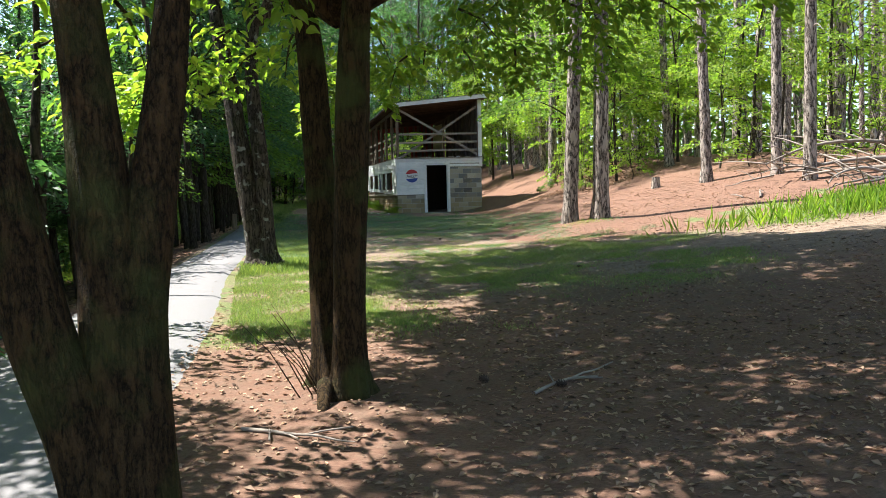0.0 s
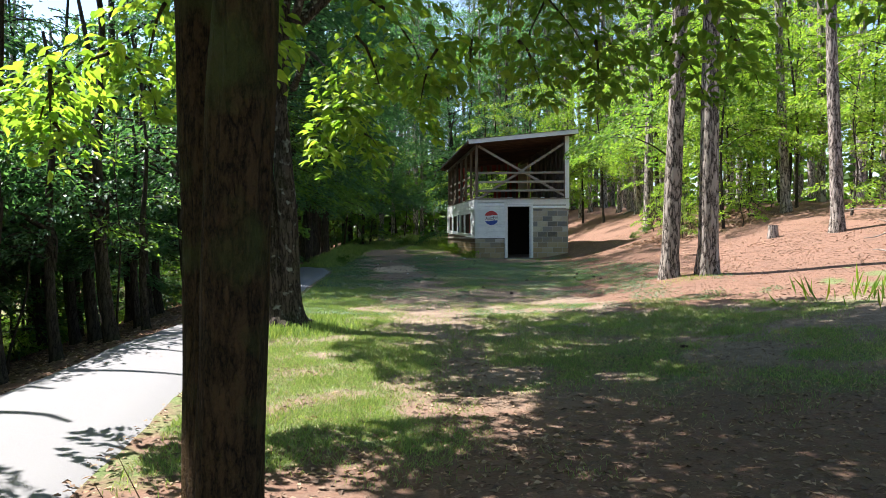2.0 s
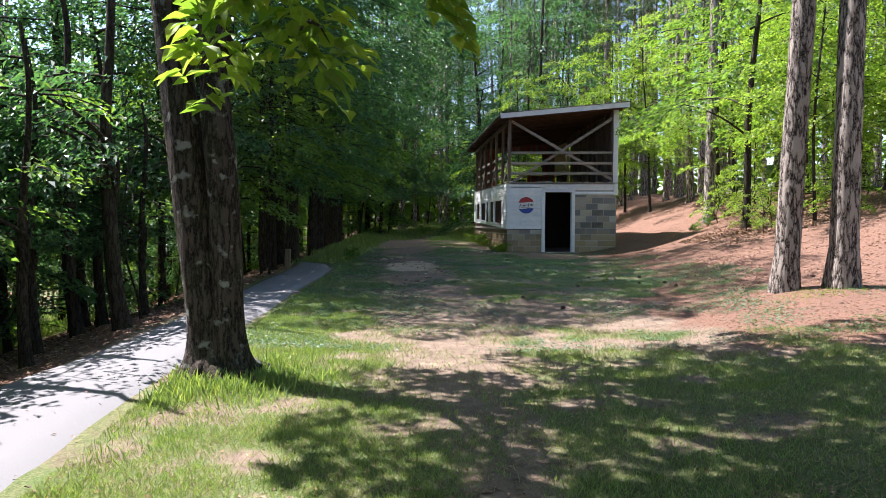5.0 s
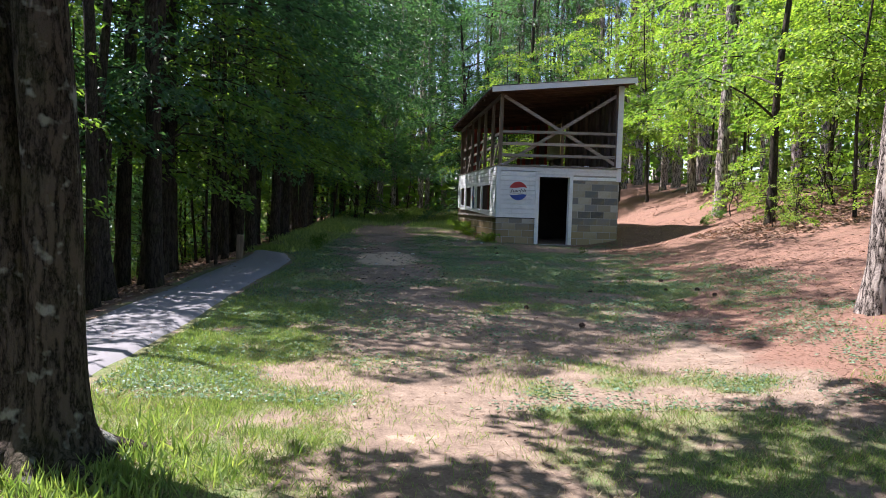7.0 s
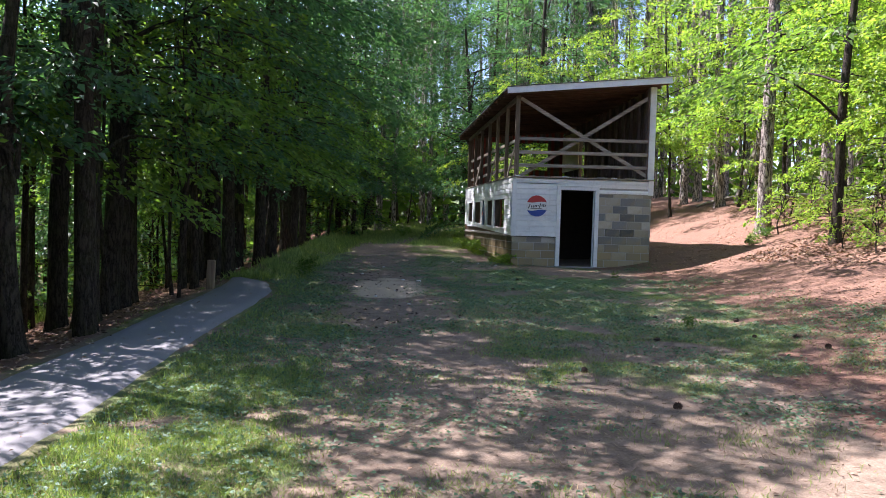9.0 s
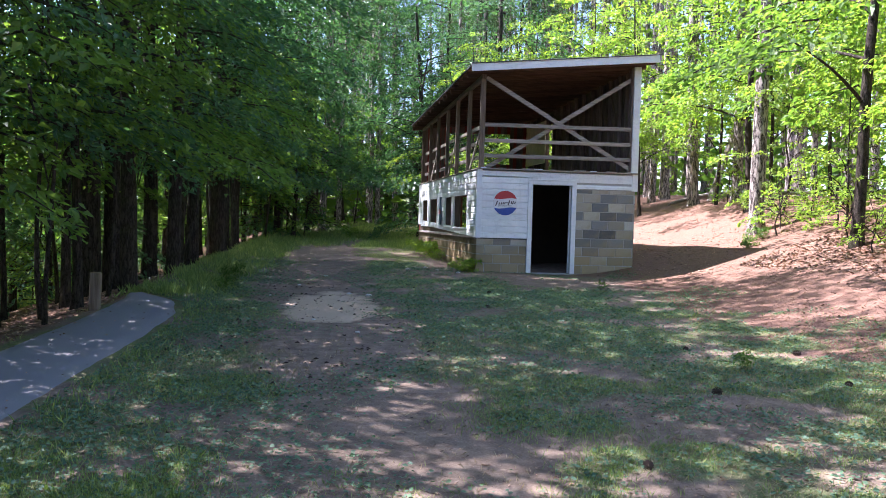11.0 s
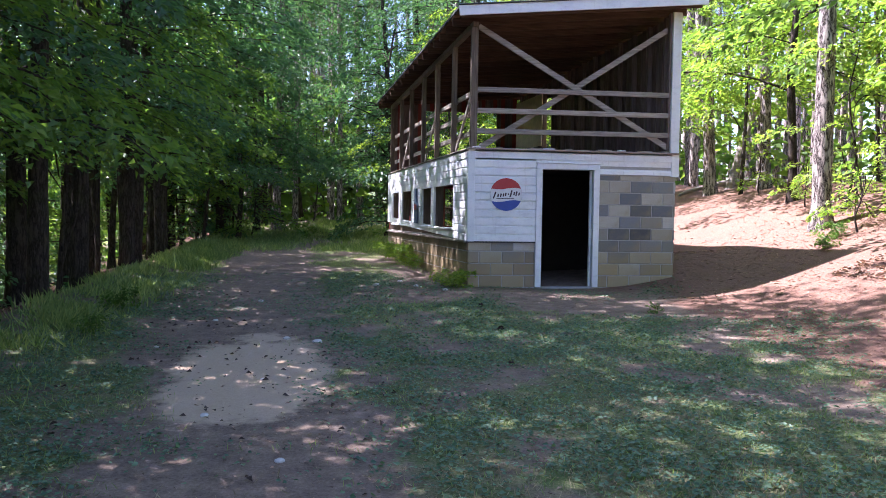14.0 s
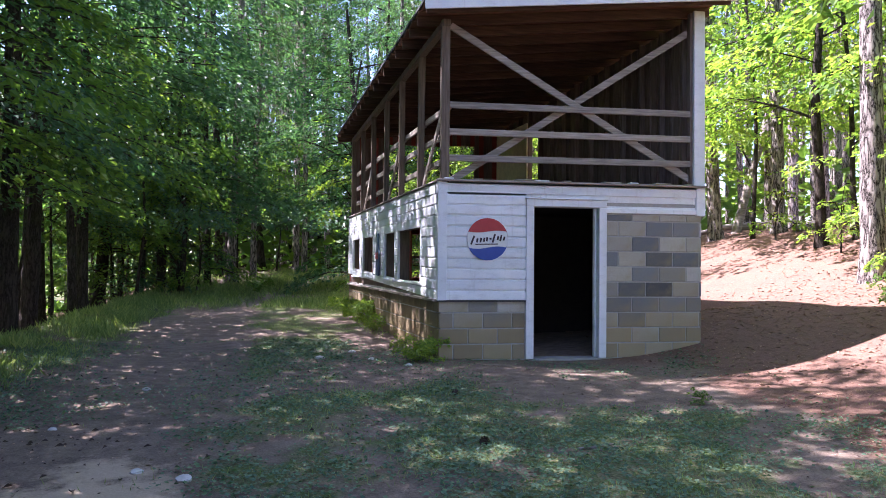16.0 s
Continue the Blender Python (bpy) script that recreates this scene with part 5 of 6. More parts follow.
# trees along the lane's far edge
# D3, F1, F2 below y 8 are added out of view to shade the lane.
EDGE = ((D3, -4.6, 7.0, 0.95), (D3, -4.2, 5.6, 0.95), (E1, -3.7, 9.6, 0.9), (E1, -3.6, 11.2, 1.0), (E1, -3.6, 12.6, 0.8), (E1, -3.4, 13.9, 1.1), (E1, -3.3, 15.0, 0.7), (E1, -3.9, 16.4, 0.75), (E1, -3.2, 17.3, 1.2), (E1, -3.7, 19.4, 0.7), (E1, -3.25, 20.7, 1.2), (H2, -3.0, 19.4, 0.65), (H2, -3.0, 21.7, 0.9), (H2, -3.9, 25.2, 1.0), (H2, -2.9, 31.2, 1.0), (H2, -3.0, 33.3, 1.0), (H2, -2.8, 35.6, 1.05), (H2, -3.0, 28.6, 1.0), (F1, -3.5, 22.9, 1.05), (F3, -3.2, 26.9, 1.2), (F3, -3.7, 27.8, 1.25), (F1, -3.6, 29.9, 1.15), (F2, -4.2, 31.3, 1.1), (F2, -3.5, 34.4, 1.1), (F1, -3.1, 37.4, 1.0), (F2, -3.2, 40.5, 1.0), (F1, -3.9, 24.6, 1.05), (E1, -4.6, 10.8, 1.0), (E1, -5.6, 14.6, 1.0), (E1, -4.4, 18.6, 1.1), (E1, -4.8, 20.4, 1.0), (E1, -4.3, 15.6, 1.1), (E1, -5.2, 12.2, 0.9), (E1, -5.4, 17.4, 1.0), (E1, -6.6, 11.4, 1.2), (E1, -7.0, 13.6, 1.25), (E1, -6.4, 16.2, 1.2), (E1, -7.2, 18.2, 1.25), (E1, -6.5, 20.0, 1.2), (E1, -7.4, 15.4, 1.2), (E1, -6.0, 9.6, 1.1), (E1, -7.6, 20.9, 1.2), (F1, -5.4, 3.6, 1.0), (F1, -5.0, 0.8, 1.0), (F2, -5.2, 5.4, 1.0), (F1, -4.3, 2.2, 1.0), (F2, -5.6, 7.0, 0.9))
for k, (mo, x, y, s) in enumerate(EDGE):
    stand_at(mo, x, y, (k * 17) % 50 - 25 if mo is E1 else k * 63.0, s)
    placed.append((x, y))
# H1 heights are scaled so that the unseen tops shade lawn and track.
for k, (x, y) in enumerate(((-4.2, 23.6), (-4.3, 26.6), (-4.0, 29.8), (-3.8, 32.9), (-3.5, 35.8), (-3.6, 39.0), (-3.4, 42.0), (-2.6, 47.5), (-4.0, 43.5))):
    stand_at(H1, x, y, k * 71.0, (0.95, 1.22, 1.35, 1.1, 1.0)[min(k, 4)])
    placed.append((x, y))
for k, (mo, x, y, s) in enumerate(((D1, -3.5, 23.8, 1.1), (D1, -3.3, 26.0, 1.0), (D2, -2.95, 25.1, 1.2), (D1, -3.2, 28.0, 1.15), (D2, -3.1, 29.3, 1.2), (D1, -3.4, 30.6, 1.2), (D1, -3.2, 33.0, 1.2), (D2, -3.0, 32.2, 1.1), (D1, -3.3, 35.4, 1.25), (D1, -3.4, 38.4, 1.3), (D1, -3.3, 41.6, 1.3), (D2, -3.1, 36.5, 1.3), (D1, -4.6, 22.4, 1.1), (D1, -5.0, 27.6, 1.2), (D2, -3.4, 18.4, 0.8), (D2, -3.6, 14.5, 0.8), (D2, -4.6, 13.2, 0.9), (D1, -4.9, 30.8, 1.2), (D3, -6.3, 8.6, 1.0), (D3, -6.7, 12.6, 1.0), (D3, -6.8, 16.8, 1.0), (D3, -6.9, 21.2, 1.0), (D3, -8.1, 7.4, 1.1), (D3, -1.9, 46.2, 1.2), (D1, -0.6, 47.0, 1.4), (D3, 0.6, 48.2, 1.3), (D1, 1.9, 47.2, 1.4), (D3, 3.2, 48.8, 1.3), (D1, -2.8, 44.6, 1.4), (D3, 4.8, 49.6, 1.3), (D1, 0.2, 51.0, 1.6), (D3, 2.2, 52.0, 1.6), (D3, -1.6, 50.4, 1.5))):
    if on_track(x, y):
        continue
    stand_at(mo, x, y, k * 83.0, s)
    placed.append((x, y))
urng = random.Random(61)
for k in range(32):
    x, y = urng.uniform(-10.5, -5.4), 19.5 + 0.9 * k + urng.uniform(-0.5, 0.5)
    stand_at(U2 if k % 3 else U1, x, y, urng.uniform(0, 360), urng.uniform(0.8, 1.3))
for k in range(15):
    x, y = -4.5 + 0.75 * k, 46.2 + urng.uniform(0, 5)
    if not on_track(x, y, 2.3):
        stand_at(U1 if k % 2 else U2, x, y, urng.uniform(0, 360), urng.uniform(1.0, 1.6))
for k in range(9):
    stand_at((F1, D3, F1)[k % 3], urng.uniform(-9.8, -8.3), 5.5 + 2.0 * k, urng.uniform(0, 360), urng.uniform(0.95, 1.15))
for k in range(8):
    stand_at((F1, F2)[k % 2], urng.uniform(-8.6, -7.6), 6.5 + 2.1 * k, urng.uniform(0, 360), urng.uniform(1.0, 1.2))
# Crowns added above view to shade the trees at the lane's edge.
for k in range(5):
    stand_at(H2, -11.2 + urng.uniform(-0.4, 0.4), 11.5 + 2.6 * k, urng.uniform(0, 360), 1.0)
count = 0
while count < 135:
    x, y = trng.uniform(-17, -3.6), trng.uniform(4, 62)
    if not clear(x, y, 1.15) or (x > -9 and y < 9) or (y < 21.5 and x > -7.7):
        continue
    placed.append((x, y))
    mo = trng.choice((F2, F3, L1, F3, L1) if y > 30 else (F2, F3, F1, F3, F2)) if x > -11 else trng.choice((L1, L1, F1, L1) if y > 30 else (L1, F2, F1, F2))
    stand_at(mo, x, y, trng.uniform(0, 360), trng.uniform(0.75, 1.25))
    count += 1
count = 0
while count < 14:
    x, y = trng.uniform(-4, 10), trng.uniform(47, 72)
    if not clear(x, y, 1.2) or on_track(x, y):
        continue
    placed.append((x, y))
    stand_at(trng.choice((H1, F1, F2)), x, y, trng.uniform(0, 360), trng.uniform(0.9, 1.35))
    count += 1

count = 0
while count < 34:
    x, y = trng.uniform(-3, 13), trng.uniform(50, 84)
    if not clear(x, y, 1.2) or on_track(x, y):
        continue
    placed.append((x, y))
    stand_at(trng.choice((P3, P3, P1)), x, y, trng.uniform(0, 360), trng.uniform(0.9, 1.3))
    count += 1

frng = random.Random(83)
for k in range(30):
    x, y = -9 + 0.62 * k + frng.uniform(-0.3, 0.3), frng.uniform(63, 78)
    if not on_track(x, y, 2.2):
        stand_at((F1, D3, D3, F2)[k % 4], x, y, frng.uniform(0, 360), frng.uniform(0.9, 1.25))
for k in range(12):
    y = 43 + 1.6 * k
    x = float(track_x(y)) - 2.6 - frng.uniform(0.2, 3.2)
    stand_at((D1, F2, D1, F1)[k % 4], x, y, frng.uniform(0, 360), frng.uniform(0.95, 1.4))

# bright young maples under the pines, and bushes
for k, (mo, x, y, s) in enumerate(((B1, 5.4, 46.4, 0.9), (B2, 4.3, 44.4, 0.9), (B2, 5.6, 43.8, 0.8), (B1, 12.4, 36.4, 1.0), (B1, 13.6, 33.0, 1.05), (B1, 14.4, 30.0, 1.0), (B1, 12.6, 40.4, 1.0), (B1, 11.2, 43.6, 1.05), (B1, 9.4, 45.0, 1.0), (B1, 15.4, 26.8, 1.0), (B1, 13.0, 26.6, 0.9), (B1, 16.2, 34.2, 1.1), (B1, 10.9, 47.4, 1.1), (B1, 7.4, 46.6, 1.0), (B1, 12.0, 30.0, 0.9), (B1, 16.4, 22.6, 1.0), (B1, 14.0, 23.4, 0.9), (B1, 18.2, 28.4, 1.1), (B1, 15.6, 38.6, 1.1), (B1, 10.6, 26.4, 0.8), (B2, 13.2, 30.8, 1.1), (B2, 12.4, 22.6, 1.0), (B2, 15.4, 20.2, 1.1), (B2, 16.6, 18.6, 1.1), (B2, 11.6, 34.6, 0.9), (L1, 9.75, 28.7, 1.3), (B2, 11.4, 28.6, 1.0), (B2, 10.8, 30.6, 0.8), (L1, 11.95, 36.9, 1.3))):
    stand_at(mo, x, y, k * 97.0, s)
for k, (x, y, s) in enumerate(((10.2, 29.4, 0.9), (10.9, 28.4, 1.0), (11.6, 29.8, 1.1), (9.4, 27.6, 0.7), (11.2, 32.4, 1.0), (12.2, 31.4, 1.1), (9.3, 26.4, 0.7), (11.9, 27.2, 1.0), (13.1, 28.8, 1.1), (10.7, 33.0, 0.8), (10.4, 32.3, 1.0), (10.9, 31.2, 0.9), (9.9, 27.6, 0.8), (12.9, 21.4, 1.1), (13.9, 19.6, 1.2), (10.6, 25.4, 1.0), (14.4, 18.0, 1.1), (11.6, 35.8, 0.9), (15.6, 26.0, 1.2), (12.4, 39.0, 1.1))):
    stand_at(SH, x, y, k * 111.0, s)
for mo in MODELS:
    drop_model(mo)


# distant woods all round, uncountable
def far_woods():
    r = np.random.default_rng(77)
    n = 90000
    ang = r.uniform(-2.4, 2.4, n)
    dist = r.uniform(52, 95, n)
    x, y = np.sin(ang) * dist, np.cos(ang) * dist + 8
    x = np.where(ang < -0.25, np.minimum(x, -16 - r.random(n) * 9), x)
    h = r.random(n) ** 1.3 * np.where(np.abs(ang - 0.1) < 0.16, 7, 15)
    h = h + 1.5 * fuzzy(x, y, 0.2, 2.0)
    c = np.stack([x, y, land(x, y) + np.maximum(h, 0.1)], 1)
    v, f = leaves(c, r.normal(0, 1, (n, 3)) * np.array([[1, 1, 0.4]]), r.normal(0, 0.6, (n, 3)) + np.array([[0, 0, 1.0]]), r.uniform(0.5, 1.1, n), 0.6)
    me = mesh_np("far_woods_foliage", v, f)
    me.materials.append(M_LEAF_LIT)
    tagged(new("far_woods_foliage", me), "distant green woods behind the pines", "trees", kind="stuff")
    ch = []
    for i in range(260):
        a, d = r.uniform(-1.4, 1.4), r.uniform(50, 90)
        px, py = math.sin(a) * d, math.cos(a) * d + 8
        z = land1(px, py)
        ch.append(tube([(px, py, z - 0.5), (px + r.normal(0, 0.1), py, z + 9), (px + r.normal(0, 0.3), py, z + 19)], [0.19, 0.15, 0.08], 7))
    v, f = join(ch)
    me = mesh_np("far_woods_trunks", v, f, True)
    me.materials.append(M_PINE)
    tagged(new("far_woods_trunks", me), "distant straight pine trunks", "trees", kind="stuff")


far_woods()


# ---------------------------------------------------------------- grass, litter, cones
def scatter(r, n, box, weight):
    """Random places in a box, kept in proportion to a weight of 0 to 1."""
    x, y = r.uniform(box[0], box[1], n), r.uniform(box[2], box[3], n)
    keep = r.random(n) < weight(x, y)
    return x[keep], y[keep]


def off_road(x, y):
    edge = np.interp(y, [-20, 6, 8.6, 12.5, 18, 25.6, 26.6, 27.6, 27.7], [-0.9, -0.93, -1.0, -1.34, -1.4, -1.46, -1.75, -2.5, -9])
    inside = (x < edge + 0.02) & (x > -2.7)
    return ~inside


def in_stand(x, y):
    xs = x + SKEW * (y - FY)
    return (xs > FX - 0.02) & (xs < FX + WIDE + 0.02) & (y > FY - 0.04) & (y < FY + DEPTH)


def blades(name, r, x, y, h, label, material=M_GRASS, lean=0.55):
    z = land(x, y)
    n = len(x)
    d = np.stack([r.normal(0, lean, n), r.normal(0, lean, n), np.ones(n)], 1)
    d = unit(d)
    c = np.stack([x, y, z], 1) + d * (h * 0.45)[:, None]
    v, f = leaves(c, d, unit(r.normal(0, 1, (n, 3))), h, 0.1, 0.02)
    me = mesh_np(name, v, f)
    me.materials.append(material)
    return tagged(new(name, me), label, "grass", kind="stuff")


def build_grass():
    r = np.random.default_rng(5)

    def w(x, y):
        g, s, p = zones(x, y)
        return np.clip((g - 0.25) * 1.0 + 0.35 * fuzzy(x, y, 1.6, 12), 0, 1) * (1 - p) * off_road(x, y) * ~in_stand(x, y)

    x, y = scatter(r, 420000, (-2.0, 6.6, 7.0, 22.0), w)
    blades("grass", r, x, y, r.uniform(0.02, 0.055, len(x)), "short patchy lawn grass")
    x, y = scatter(r, 150000, (-3.0, 7.0, 22.0, 44.0), w)
    blades("grass", r, x, y, r.uniform(0.02, 0.06, len(x)), "short patchy lawn grass")

    def near_verge(x, y):
        g, st, pl = zones(x, y)
        return np.clip(g + 0.3 * fuzzy(x, y, 2.4, 31), 0, 1) * off_road(x, y)

    x, y = scatter(r, 170000, (-1.6, 1.4, 7.4, 19.5), near_verge)
    blades("grass", r, x, y, r.uniform(0.018, 0.05, len(x)), "fine sunlit verge grass", M_GRASS, 0.8)
    x, y = scatter(r, 120000, (-1.6, 6.2, 7.4, 24.0), near_verge)
    blades("dry_grass", r, x, y, r.uniform(0.02, 0.06, len(x)), "dry straw-coloured grass blades", M_DRY, 1.0)

    def verge(x, y):
        e = np.interp(y, [6, 8.6, 12.5, 18, 25.6, 27], [-0.93, -1.0, -1.34, -1.4, -1.46, -1.7])
        near = np.exp(-((x - e - 0.22) / 0.2) ** 2) * step(y - 7.5, 0.5)
        foot = np.exp(-(((x + 0.95) ** 2 + (y - 13.75) ** 2) / 0.5))
        bank = np.exp(-((x + 2.15 + 0.3 * fuzzy(x, y, 0.7, 3)) / 0.3) ** 2) * step(y - 27.2, 0.4)
        wall = np.exp(-((x + SKEW * (y - FY) - FX + 0.15) / 0.16) ** 2) * (step(y - 32.5, 0.05) * step(33.6 - y, 0.2) + step(y - 36, 0.5)) * 0.8
        return np.clip(near * 0.7 * (0.6 + 0.5 * fuzzy(x, y, 1.1, 6)) + foot + bank + wall, 0, 1) * off_road(x, y) * ~in_stand(x, y)

    x, y = scatter(r, 130000, (-3.0, 3.6, 7.0, 44.0), verge)
    blades("tall_grass", r, x, y, r.uniform(0.04, 0.11, len(x)), "taller bright grass along the lane's verge and bank", lean=0.4)

    x, y = scatter(r, 60000, (-3.0, -1.0, 27.5, 44.0), lambda x, y: np.clip(0.45 + 0.75 * fuzzy(x, y, 1.3, 41), 0, 1) * np.exp(-((x + 2.1 + 0.4 * fuzzy(x, y, 0.8, 23)) / 0.34) ** 2) * off_road(x, y))
    blades("bank_grass", r, x, y, r.uniform(0.05, 0.22, len(x)), "weedy green grass on the bank", M_GRASS, 0.6)

    x, y = scatter(r, 60000, (-3.5, 6.0, 41.0, 64.0), lambda x, y: zones(x, y)[0] * np.clip(0.3 + 0.7 * np.abs(x - track_x(y)), 0, 1))
    blades("bank_grass", r, x, y, r.uniform(0.06, 0.25, len(x)), "bright green grass beside the track", M_GRASS, 0.6)

    x, y = scatter(r, 110000, (-1.7, 1.2, 7.4, 20.0), lambda x, y: np.clip(2.2 * fuzzy(x, y, 2.0, 51) - 0.15, 0, 1) * zones(x, y)[0] * off_road(x, y))
    blades("grass_tufts", r, x, y, r.uniform(0.025, 0.07, len(x)), "bright tufts of grass on the verge", M_GRASS, 0.55)
    x, y = scatter(r, 70000, (1.5, 6.2, 8.5, 18.0), lambda x, y: np.clip(2.2 * fuzzy(x, y, 1.7, 53) - 0.2, 0, 1) * zones(x, y)[0])
    blades("grass_tufts", r, x, y, r.uniform(0.025, 0.065, len(x)), "bright tufts of grass on the lawn", M_GRASS, 0.55)

    x, y = scatter(r, 16000, (-2.2, 0.4, 12.6, 15.0), lambda x, y: np.exp(-(((x + 0.95) / 0.6) ** 2 + ((y - 13.6) / 0.55) ** 2)) * ((x + 0.95) ** 2 + (y - 13.85) ** 2 > 0.09) * off_road(x, y))
    blades("tall_grass", r, x, y, r.uniform(0.05, 0.17, len(x)), "long bright grass round the forked tree's foot", M_GRASS, 0.5)
    x, y = scatter(r, 5000, (5.3, 7.3, 16.7, 18.6), lambda x, y: np.exp(-(((x - 6.25) / 0.5) ** 2 + ((y - 17.25) / 0.25) ** 2)))
    blades("moss_tufts", r, x, y, r.uniform(0.02, 0.07, len(x)), "yellow-green moss and grass at the pines' feet", M_LEAF_BRIGHT, 0.7)

    def clump(x, y):
        return np.exp(-(((x - 10.9) / 0.9) ** 2 + ((y - 13.6) / 0.8) ** 2)) + 0.25 * np.exp(-(((x - 9.0) / 1.5) ** 2 + ((y - 13.4) / 0.7) ** 2))

    x, y = scatter(r, 26000, (6, 15, 12, 18), clump)
    blades("tall_grass", r, x, y, r.uniform(0.15, 0.5, len(x)), "tall bright green grass under the pines", M_LEAF_BRIGHT, 0.4)
    x, y = scatter(r, 60000, (-22, -7.5, 6, 40), lambda x, y: 0.8 + 0 * x)
    blades("meadow_grass", r, x, y, r.uniform(0.15, 0.4, len(x)), "sunlit meadow grass below the woods", M_GRASS, 0.4)


build_grass()


def litter(name, r, x, y, size, ratio, label, material, tilt=0.25, fold=0.1, lift=0.008):
    n = len(x)
    nr = np.stack([r.normal(0, tilt, n), r.normal(0, tilt, n), np.ones(n)], 1)
    a = r.uniform(0, 6.28, n)
    d = np.stack([np.cos(a), np.sin(a), r.normal(0, 0.1, n)], 1)
    on_lane = ~off_road(x, y)
    c = np.stack([x, y, land(x, y) + lift + 0.03 * on_lane], 1)
    v, f = leaves(c, d, nr, size, ratio, fold)
    me = mesh_np(name, v, f)
    me.materials.append(material)
    tagged(new(name, me), label, "litter", kind="stuff")


def build_litter():
    r = np.random.default_rng(6)
    x, y = scatter(r, 34000, (-1.2, 9.5, -0.5, 11.0), lambda x, y: np.clip(0.75 - 0.06 * np.maximum(y - 6, 0) - 0.04 * np.abs(x - 1) + 0.3 * fuzzy(x, y, 0.8, 2), 0.03, 1))
    litter("leaf_litter", r, x, y, r.uniform(0.02, 0.07, len(x)), 0.55, "dry brown fallen leaves", M_LITTER)
    x, y = scatter(r, 7000, (-2.6, 8, 10, 33), lambda x, y: np.clip(0.35 + 0.3 * fuzzy(x, y, 0.6, 8), 0.02, 1) * ~in_stand(x, y))
    litter("leaf_litter", r, x, y, r.uniform(0.02, 0.05, len(x)), 0.5, "scattered dry leaves and bark flakes", M_LITTER)
    x, y = scatter(r, 90000, (1.0, 11.5, 0.0, 34.0), lambda x, y: np.clip(zones(x, y)[1] + 0.15, 0, 1) * ~in_stand(x, y) * np.clip(1.1 - 0.06 * np.abs(x - 4), 0.2, 1))
    litter("pine_needles", r, x, y, r.uniform(0.05, 0.11, len(x)), 0.03, "fallen red-brown pine needles", M_LITTER, 0.1, 0.0, 0.003)
    x, y = scatter(r, 26000, (-1.2, 8.5, 15.0, 34.0), lambda x, y: np.clip(0.5 + 0.5 * fuzzy(x, y, 0.9, 17), 0.05, 1) * ~in_stand(x, y))
    litter("bark_crumbs", r, x, y, r.uniform(0.008, 0.028, len(x)), 0.7, "crumbs of bark, cone scales and dry leaf bits", M_LITTER, 0.4)
    x, y = scatter(r, 1500, (-1.2, 2.0, 20.0, 33.0), lambda x, y: np.clip(0.3 + 0.6 * fuzzy(x, y, 0.8, 27), 0.04, 1))
    litter("dark_litter", r, x, y, r.uniform(0.02, 0.065, len(x)), 0.6, "dark curled leaves and bark bits on the track", M_CONE, 0.5, 0.2, 0.012)
    x, y = scatter(r, 5000, (8.3, 12.5, 25.5, 30.5), lambda x, y: np.clip(0.7 + 0.5 * fuzzy(x, y, 0.7, 19), 0.05, 1))
    litter("leaf_litter", r, x, y, r.uniform(0.05, 0.11, len(x)), 0.6, "drift of dead brown leaves under the tree", M_LITTER, 0.5)
    x, y = scatter(r, 30000, (6.0, 16.0, 12.0, 42.0), lambda x, y: np.clip(0.4 + 0.5 * fuzzy(x, y, 0.5, 14), 0.03, 1))
    litter("leaf_litter", r, x, y, r.uniform(0.03, 0.08, len(x)), 0.5, "dead leaves and bark on the pine straw", M_LITTER)
    x, y = scatter(r, 20000, (-7.5, -2.75, 6, 40), lambda x, y: 0.8 + 0 * x)
    litter("leaf_litter", r, x, y, r.uniform(0.04, 0.09, len(x)), 0.55, "dead leaves on the wooded bank", M_LITTER)


build_litter()


def build_clover():
    r = np.random.default_rng(15)

    def w(x, y):
        g, st, pl = zones(x, y)
        return np.clip(g * 0.9 + 0.5 * fuzzy(x, y, 1.2, 21), 0, 1) * (1 - pl) * off_road(x, y) * ~in_stand(x, y)

    x, y = scatter(r, 290000, (-2.4, 7.0, 15.0, 35.0), w)
    litter("clover", r, x, y, r.uniform(0.018, 0.043, len(x)), 0.75, "low clover and weeds in the lawn", M_CLOVER, 0.45, 0.05, 0.02)


build_clover()


# ---------------------------------------------------------------- small things
def stump():
    x, y = 9.97, 21.85
    t = thing("tree_stump", (x, y, land1(x, y)), "short weathered sawn pine stump on pine straw", "stump")
    stem(densify([(0, 0, -0.15), (0.01, 0, 0.1), (0.02, 0, 0.32)], 8), np.linspace(0.16, 0.12, 8), M_PINE, t, "stump_side", 16, 0.1, 3)
    bm = bmesh.new()
    bmesh.ops.create_circle(bm, cap_ends=True, segments=16, radius=0.12, matrix=Matrix.Translation((0.02, 0, 0.322)))
    part("cut_face", bm, M_DEADWOOD, t, "pale sawn top")


stump()


